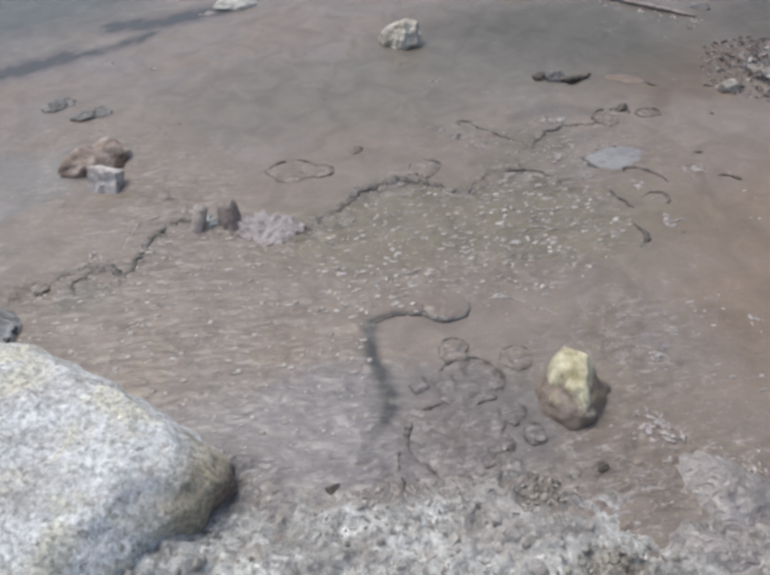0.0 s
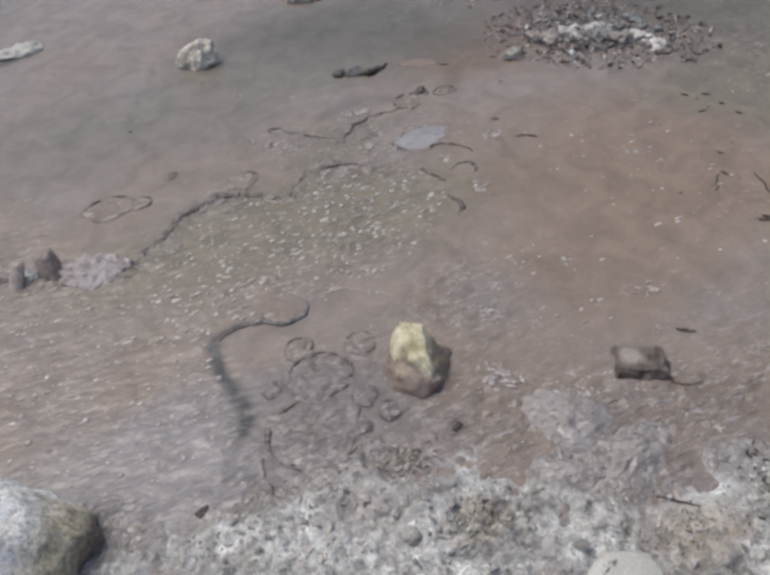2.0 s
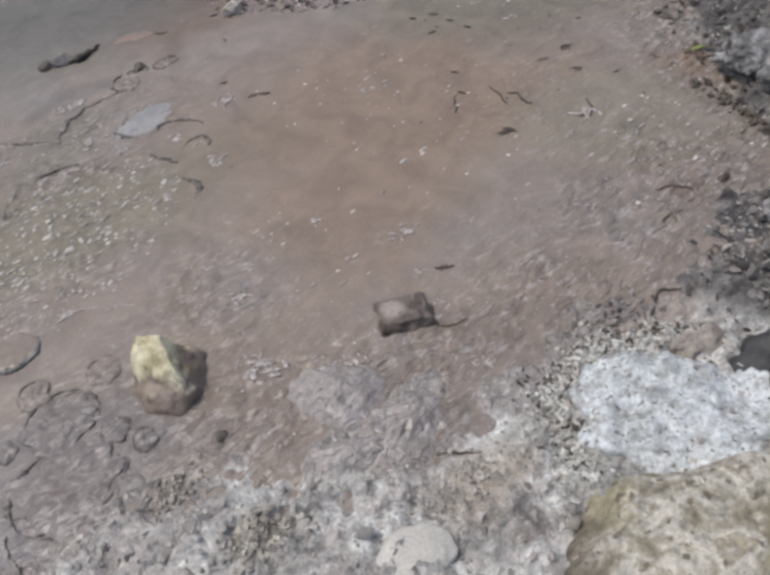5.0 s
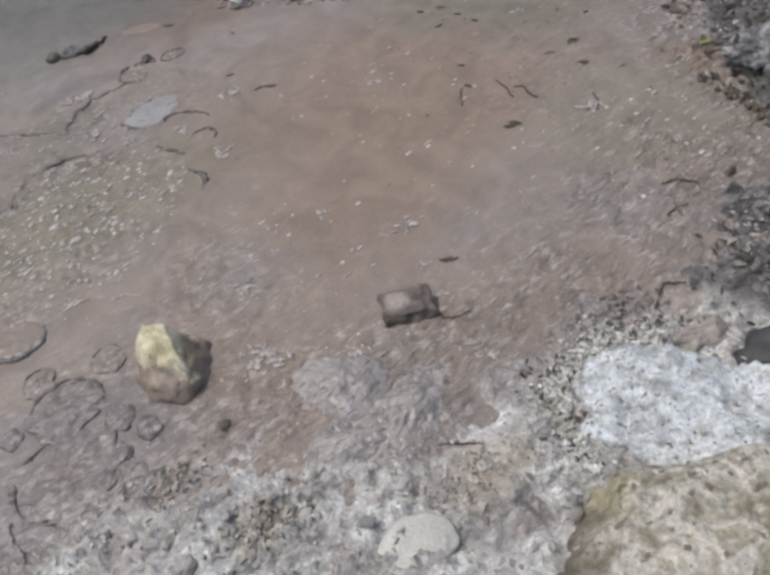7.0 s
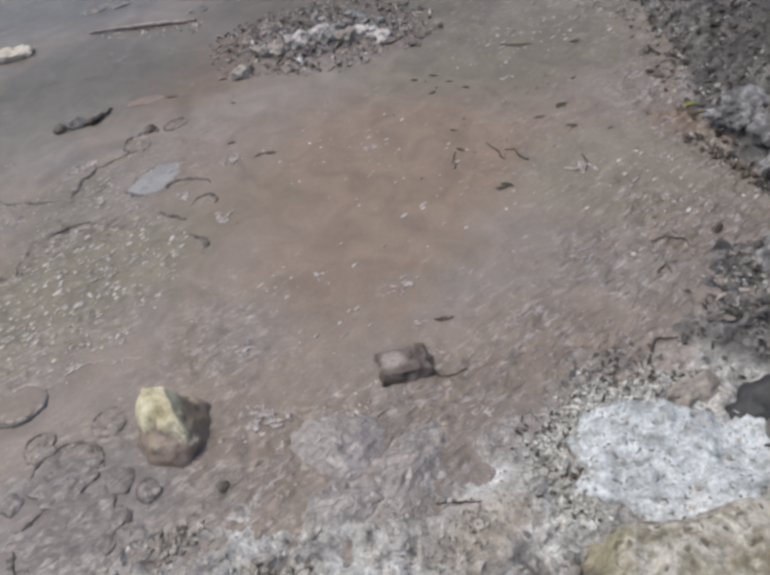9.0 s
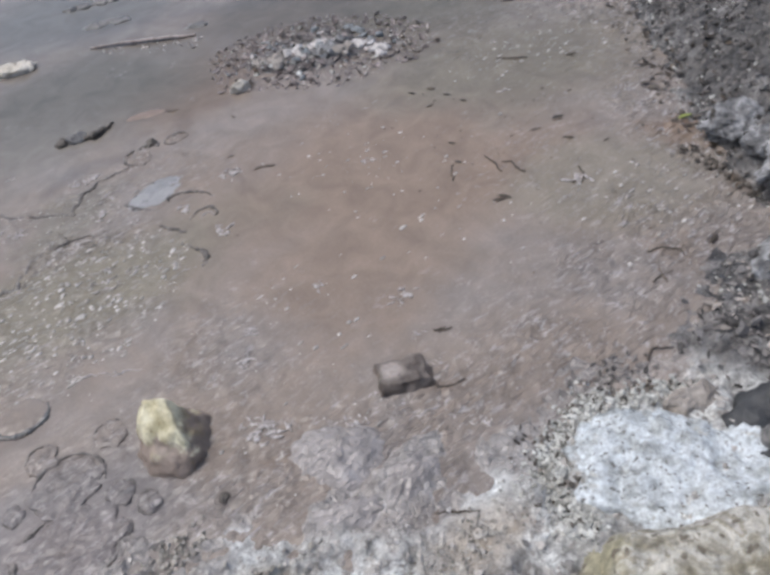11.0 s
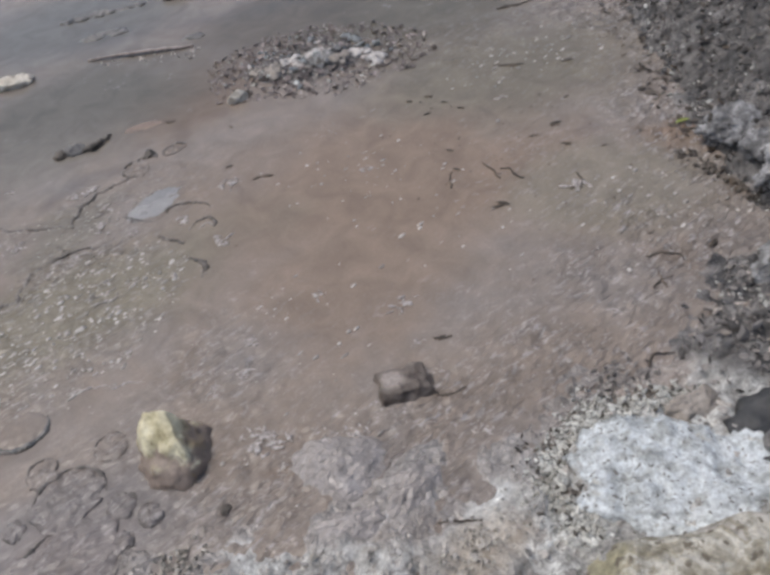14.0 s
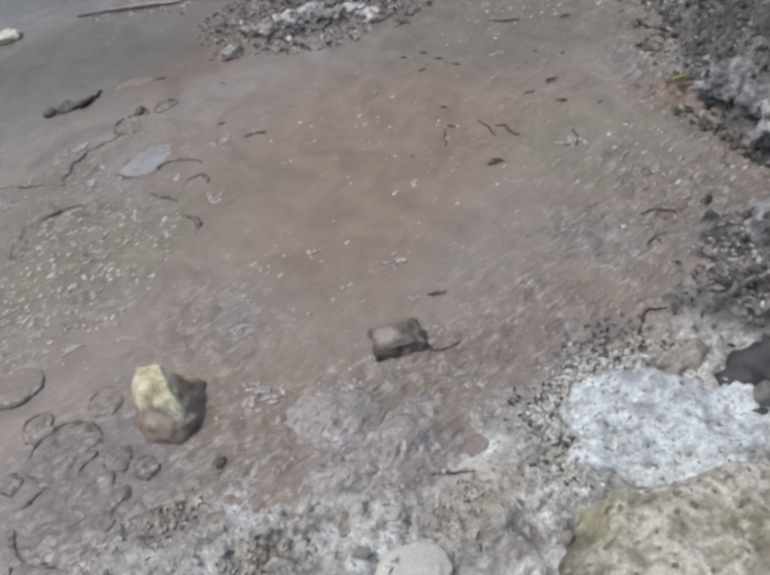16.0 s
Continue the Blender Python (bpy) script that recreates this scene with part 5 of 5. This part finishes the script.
for n, pts in enumerate((
    ((1.25, 0.575), (1.275, 0.59), (1.30, 0.585), (1.315, 0.565)), ((1.165, 0.545, 0.02), (1.20, 0.515, 0.022), (1.245, 0.475, 0.024)),
    ((1.50, 1.30), (1.515, 1.345), (1.52, 1.395)), ((1.545, 1.25), (1.54, 1.28), (1.55, 1.31), (1.535, 1.335)), ((1.61, 1.10), (1.64, 1.125), (1.655, 1.16)),
    ((1.51, 0.80), (1.545, 0.785), (1.565, 0.755), (1.56, 0.73)), ((1.46, 0.70), (1.475, 0.73), (1.495, 0.755)), ((1.44, 0.725), (1.47, 0.725), (1.50, 0.715)),
    ((0.885, 0.83), (0.915, 0.81), (0.945, 0.805)), ((0.70, 0.60, 0.012), (0.73, 0.575, 0.014), (0.765, 0.55, 0.016)), ((0.985, 0.965), (1.0, 0.95), (1.02, 0.938)),
    ((1.38, 1.37), (1.40, 1.40), (1.43, 1.43)), ((2.24, 2.12), (2.30, 2.08), (2.37, 2.06)), ((1.93, 1.80), (1.97, 1.75), (2.0, 1.72)))):
    lifted = [(p[0], p[1], rest(p[0], p[1]) + 0.002) for p in pts]
    thing("twig", rope_bm(lifted, (0.004, 0.0065, 0.005, 0.003), 0.003, 600 + n, 0.006, 22, 6, 0.3), M_TWIG, TWIG, "twig", "twigs")
thing("branch", rope_bm(((0.95, 3.27, 0.004), (1.06, 3.17, 0.010), (1.18, 3.07, 0.010), (1.31, 2.96, 0.004)), (0.012, 0.022, 0.024, 0.018), 0.006, 620, 0.008, 60, pinch=0.4), M_BARK, "straight grey branch lying in the shallow pool", "branch")
for n, (x, y, r, high) in enumerate(((1.03, 3.80, 0.034, 0.012), (1.10, 3.77, 0.040, 0.012), (1.18, 3.735, 0.046, 0.014), (1.265, 3.69, 0.044, 0.012), (1.335, 3.655, 0.034, 0.012), (1.05, 3.485, 0.050, 0.008), (1.13, 3.455, 0.060, 0.008), (1.36, 3.05, 0.040, 0.010))):
    stone("stone", x, y, -0.002, (r * 1.3, r * 0.7, high), 640 + n, M_SLATE, "low lump of grey mud awash far out in the pool", turn=-30, group="far lumps in the pool", sub=4, cuts=4, knobs=((0.012, 30.0),))
stone("stone", 1.53, 3.57, 0.0, (0.085, 0.05, 0.045), 650, M_DARK, "dark stone standing out of the far water", turn=-20, sub=4, knobs=((0.01, 25.0),))
stone("stone", 0.645, 2.565, 0.002, (0.050, 0.028, 0.020), 621, M_SLATE, "low grey stone awash beside a black branch", turn=-20, sub=4, knobs=((0.012, 35.0),))
thing("branch", rope_bm(((0.665, 2.53, 0.002), (0.70, 2.525, 0.010), (0.745, 2.535, 0.008), (0.79, 2.555, 0.003)), (0.022, 0.036, 0.022, 0.010), 0.012, 621, 0.03, 30), M_DARK, "short black sunken branch breaking the surface", "branch")
stone("stone", 0.825, 2.305, -0.003, (0.026, 0.018, 0.013), 624, M_DARK, "small black stone awash among grey mud", turn=10, sub=4, knobs=((0.015, 30.0),))
stone("stone", 0.915, 2.290, -0.003, (0.020, 0.014, 0.010), 625, M_DARK, "small grey stone awash in the pool", turn=-15, sub=4, knobs=((0.015, 30.0),))
thing("sunken_leaf", dome_bm(0.075, 0.028, 0.003, 630, 24, 4, 0.4), M_PINKLEAF, "rusty pink leaf lying just under the surface", "leaf", at=pose(0.90, 2.51, 0.0, 0, 0, -25))
thing("leaf", leaf_bm(0.045, 0.014, 640), M_GREENLEAF, "small yellow-green leaf on the dark bank", "leaf", at=pose(2.02, 1.10, rest(2.02, 1.10) + 0.004, 0, 0, -20))

# ---- grit, crumbs and litter ----
crumb_shapes = [as_shape(stone_bm((1, 1, 0.8), 700 + n, 1, 0.9, 4, 0.45)) for n in range(6)]
leaf_shapes = [as_shape(leaf_bm(2.0, 0.9, 720 + n, 0.6)) for n in range(6)]
rnd = random.Random(23)


def land_spots(count, xr, yr, size, low=-0.02, high=3.0, sink=0.2, keep=None):
    xs = np.array([rnd.uniform(*xr) for _ in range(count * 6)])
    ys = np.array([rnd.uniform(*yr) for _ in range(count * 6)])
    d = land(xs, ys) if keep is None else keep(xs, ys)
    ok = (d > low) & (d < high)
    xs, ys = xs[ok][:count], ys[ok][:count]
    zs = ground_height(xs, ys)
    out = []
    for x, y, z in zip(xs, ys, zs):
        s = rnd.uniform(*size) * rnd.choice((0.5, 0.6, 0.8, 1.0, 1.5))
        out.append((float(x), float(y), float(max(z, -0.002)) + s * (0.5 - sink), s))
    return out


scatter("mud_crumbs", land_spots(4500, (-1.2, 1.3), (0.25, 1.0), (0.002, 0.0075), 0.03, sink=0.55), crumb_shapes, M_CRUMB, "loose grey crumbs and grit on the mud bank", "gravel", 1)
scatter("mud_crumbs", land_spots(520, (0.80, 1.12), (0.30, 0.66), (0.002, 0.006), -0.02, sink=0.4), crumb_shapes, M_CHIP, "pale grit round the foot of a white crusted rock", "gravel", 2)
scatter("leaf_litter", land_spots(5200, (1.30, 2.9), (0.2, 2.3), (0.003, 0.008), -0.01, 0.9, 0.0), leaf_shapes, M_LITTER, "rotting brown leaves and bark on the dark bank", "leaf litter", 3)
scatter("bank_rubble", land_spots(1500, (1.35, 2.9), (0.2, 2.3), (0.003, 0.011), 0.0, 0.9, 0.4), crumb_shapes, M_RUBBLE, "broken stone and clods among the litter", "rubble", 4)
scatter("leaf_litter", land_spots(1900, (1.0, 2.2), (1.8, 2.95), (0.005, 0.014), -0.04, 3.0, 0.3, isle), leaf_shapes, M_MOUNDLITTER, "rotting brown leaves heaped on a small mound", "leaf litter", 5)
scatter("mound_rubble", land_spots(120, (1.0, 2.2), (1.8, 2.9), (0.003, 0.006), 0.0, 3.0, 0.4, isle), crumb_shapes, M_RUBBLE, "pale chips of stone among the leaves", "rubble", 6)
scatter("leaf_litter", [(x, y, rest(x, y) + 0.004, s) for x, y, s in ((rnd.gauss(1.15, 0.045), rnd.gauss(0.59, 0.03), rnd.uniform(0.005, 0.012)) for _ in range(90))], leaf_shapes, M_LITTER, "clump of dead leaves behind the white crusted rock", "leaf litter", 7)
scatter("mud_clods", land_spots(320, (-1.0, 1.1), (0.3, 0.95), (0.006, 0.013), 0.02, sink=0.6), crumb_shapes, M_CRUMB, "half-buried clods of grey mud on the bank", "mud", 8)
scatter("stone_chips", land_spots(150, (1.0, 2.2), (1.8, 2.9), (0.004, 0.010), 0.12, 3.0, 0.2, isle), crumb_shapes, M_CHIP, "white chips of stone on the litter mound", "rubble", 9)
scatter("stone_chips", land_spots(420, (1.35, 2.6), (0.3, 1.8), (0.004, 0.014), 0.02, 0.5, 0.3), crumb_shapes, M_RUBBLE, "dark chips of stone on the bank", "rubble", 10)
scatter("floating_debris", [(rnd.gauss(1.75, 0.28), rnd.gauss(1.45, 0.32), 0.001, rnd.uniform(0.003, 0.007)) for _ in range(110)], leaf_shapes, M_LEAF, "tiny dark bits of leaf and bark on the water", "debris", 11)
scatter("floating_debris", [(rnd.uniform(-0.9, 1.4), rnd.uniform(2.1, 3.2), 0.001, rnd.uniform(0.003, 0.007)) for _ in range(45)], leaf_shapes, M_LEAF, "tiny dark bits of leaf and bark on the water", "debris", 12)
scatter("floating_debris", [(1.13 + 0.16 * u + rnd.gauss(0, 0.03), 3.05 - 0.15 * u + rnd.gauss(0, 0.03), 0.001, rnd.uniform(0.006, 0.013)) for u in (rnd.uniform(-1, 1) for _ in range(45))], leaf_shapes, M_PALELEAF, "bleached scraps of leaf washed against a branch", "debris", 26)
scatter("leaf_litter", [(x, y, rest(x, y) + 0.003, s) for x, y, s in ((rnd.gauss(0.955, 0.035), rnd.gauss(0.585, 0.022), rnd.uniform(0.004, 0.009)) for _ in range(26))], leaf_shapes, M_LEAF, "clump of black leaf scraps by the white crusted rock", "leaf litter", 13)
scatter("leaf_litter", land_spots(520, (1.75, 2.9), (0.5, 2.2), (0.005, 0.012), -0.03, 0.6, 0.1), leaf_shapes, M_LEAF, "black rotten leaves matted on the bank", "leaf litter", 14)
scatter("mud_crumbs", land_spots(500, (-0.35, 0.75), (0.5, 1.0), (0.002, 0.006), -0.015, 0.10, sink=0.65), crumb_shapes, M_CRUMB, "wet grey crumbs of mud along the waterline", "gravel", 15)
scatter("floating_debris", [(x, y, 0.001, z) for x, y, _, z in land_spots(330, (1.85, 2.9), (1.05, 2.4), (0.005, 0.013), -0.16, -0.01, 0.1)], leaf_shapes, M_LEAF, "black shreds of leaf drifting off the bank", "debris", 16)
scatter("stone_chips", land_spots(260, (1.5, 2.7), (0.5, 2.2), (0.003, 0.008), -0.05, 0.35, 0.3), crumb_shapes, M_CHIP, "pale grit among black leaves on the bank", "rubble", 17)
scatter("leaf_litter", land_spots(60, (1.40, 1.95), (0.3, 0.75), (0.005, 0.010), -0.01, 0.30, 0.0), leaf_shapes, M_PALELEAF, "bleached curled leaves and bark among dark litter", "leaf litter", 18)
# a strip of dark clods stands in for the shade under the overhanging rocks
scatter("mud_clods", [(x, y, rest(x, y) + 0.004, z) for x, y, z in ((1.905 - 0.06 * u + rnd.gauss(0, 0.012), 1.01 - 0.28 * u + rnd.gauss(0, 0.010), rnd.uniform(0.004, 0.010)) for u in (rnd.random() for _ in range(80)))], crumb_shapes, M_DARK, "dark clods added for the shade under the rocks at the water", "mud", 19)
stone("rock", 1.965, 0.775, ground_at(1.965, 0.775) - 0.02, (0.10, 0.055, 0.040), 97, M_PALEROCK, "flat pale grey rock at the foot of the bank", turn=-70, category="rock", sub=5, cuts=6, cut_depth=0.62, flat_top=0.6, knobs=((0.014, 14.0), (0.008, 50.0)))
scatter("leaf_litter", land_spots(650, (1.0, 2.2), (1.8, 2.9), (0.004, 0.008), 0.0, 3.0, 0.0, isle), leaf_shapes, M_PALELEAF, "bleached leaves on the litter mound", "leaf litter", 20)

rim_spots = []
for k in range(900):
    p = glide(((0.86, 0.385), (0.875, 0.47), (0.92, 0.555), (1.03, 0.585), (1.12, 0.545), (1.22, 0.49)), 60)[rnd.randrange(60)]
    x, y = p.x + 0.012 + rnd.gauss(0, 0.016), p.y - 0.008 + rnd.gauss(0, 0.016)
    rim_spots.append((x, y, rest(x, y) + 0.003, rnd.uniform(0.003, 0.008)))
scatter("mud_crumbs", rim_spots[:800], crumb_shapes, M_CHIP, "pale gritty crumbs heaped round a white crusted rock", "gravel", 21)
scatter("mud_crumbs", rim_spots[800:], crumb_shapes, M_DARK, "dark crumbs of wet mud round a white crusted rock", "gravel", 22)
scatter("mud_clods", [(x, y, rest(x, y) + 0.004, s) for x, y, s in ((rnd.gauss(0.362, 0.04), rnd.gauss(0.665, 0.028), rnd.uniform(0.004, 0.010)) for _ in range(120))], crumb_shapes, M_CLUMP, "clump of olive and brown clods on the bank", "mud", 23)
scatter("mud_clods", [(x, y, rest(x, y) + 0.003, s) for x, y, s in ((rnd.gauss(0.275, 0.026), rnd.gauss(0.862, 0.018), rnd.uniform(0.003, 0.007)) for _ in range(70))], crumb_shapes, M_CLUMP, "small clump of wet clods at the waterline", "mud", 24)
scatter("mud_clods", [(x, y, rest(x, y) + 0.003, s) for x, y, s in ((rnd.gauss(0.70, 0.05), rnd.gauss(0.495, 0.03), rnd.uniform(0.002, 0.006)) for _ in range(120))], crumb_shapes, M_CLUMP, "reddish brown crumbs on drying silt", "mud", 25)


# ---- single leaves, clods and chips ----
def strew(kinds, spots, lean):
    """Sets the given things, and copies of them in turn, on the spots."""
    for n, (x, y, z, size) in enumerate(spots):
        m = pose(x, y, z, rnd.uniform(-lean, lean), rnd.uniform(-lean, lean), rnd.uniform(0, 360))
        ob = kinds[n] if n < len(kinds) else copy_thing(kinds[n % len(kinds)], m)
        ob.location, ob.rotation_mode, ob.rotation_euler, ob.scale = m.translation, "XYZ", m.to_euler(), (size,) * 3


pale_leaves = [thing("leaf", leaf_bm(2.0, 0.9, 800 + n, 0.6), M_BLEACHED, "bleached curled dead leaf lying on dark litter", "leaf", "pale leaves on the bank") for n in range(5)]
strew(pale_leaves, land_spots(80, (1.40, 1.95), (0.3, 0.75), (0.006, 0.011), -0.01, 0.25, 0.0), 30)
black_leaves = [thing("leaf", leaf_bm(2.0, 1.0, 810 + n, 0.5), M_LEAF, "black rotten leaf stuck to the muddy bank", "leaf", "black leaves on the bank") for n in range(5)]
strew(black_leaves, land_spots(110, (1.80, 2.7), (0.8, 2.0), (0.008, 0.016), -0.10, 0.4, 0.1), 25)
clods = [thing("clod", stone_bm((1, 1, 0.7), 820 + n, 3, 0.5, 6, 0.55), M_CLOD, "half-buried clod of grey mud on the bank", "clod", "clods on the mud bank") for n in range(5)]
strew(clods, land_spots(70, (-0.9, 0.95), (0.35, 0.92), (0.007, 0.013), 0.03, sink=0.8), 20)
chips = [thing("stone_chip", stone_bm((1, 0.7, 0.45), 830 + n, 3, 0.4, 7, 0.5), M_WHITE, "white chip of stone on the litter mound", "stone", "chips on the litter mound") for n in range(4)]
strew(chips, land_spots(45, (1.2, 1.95), (2.05, 2.7), (0.010, 0.020), 0.25, 3.0, 0.3, isle), 25)
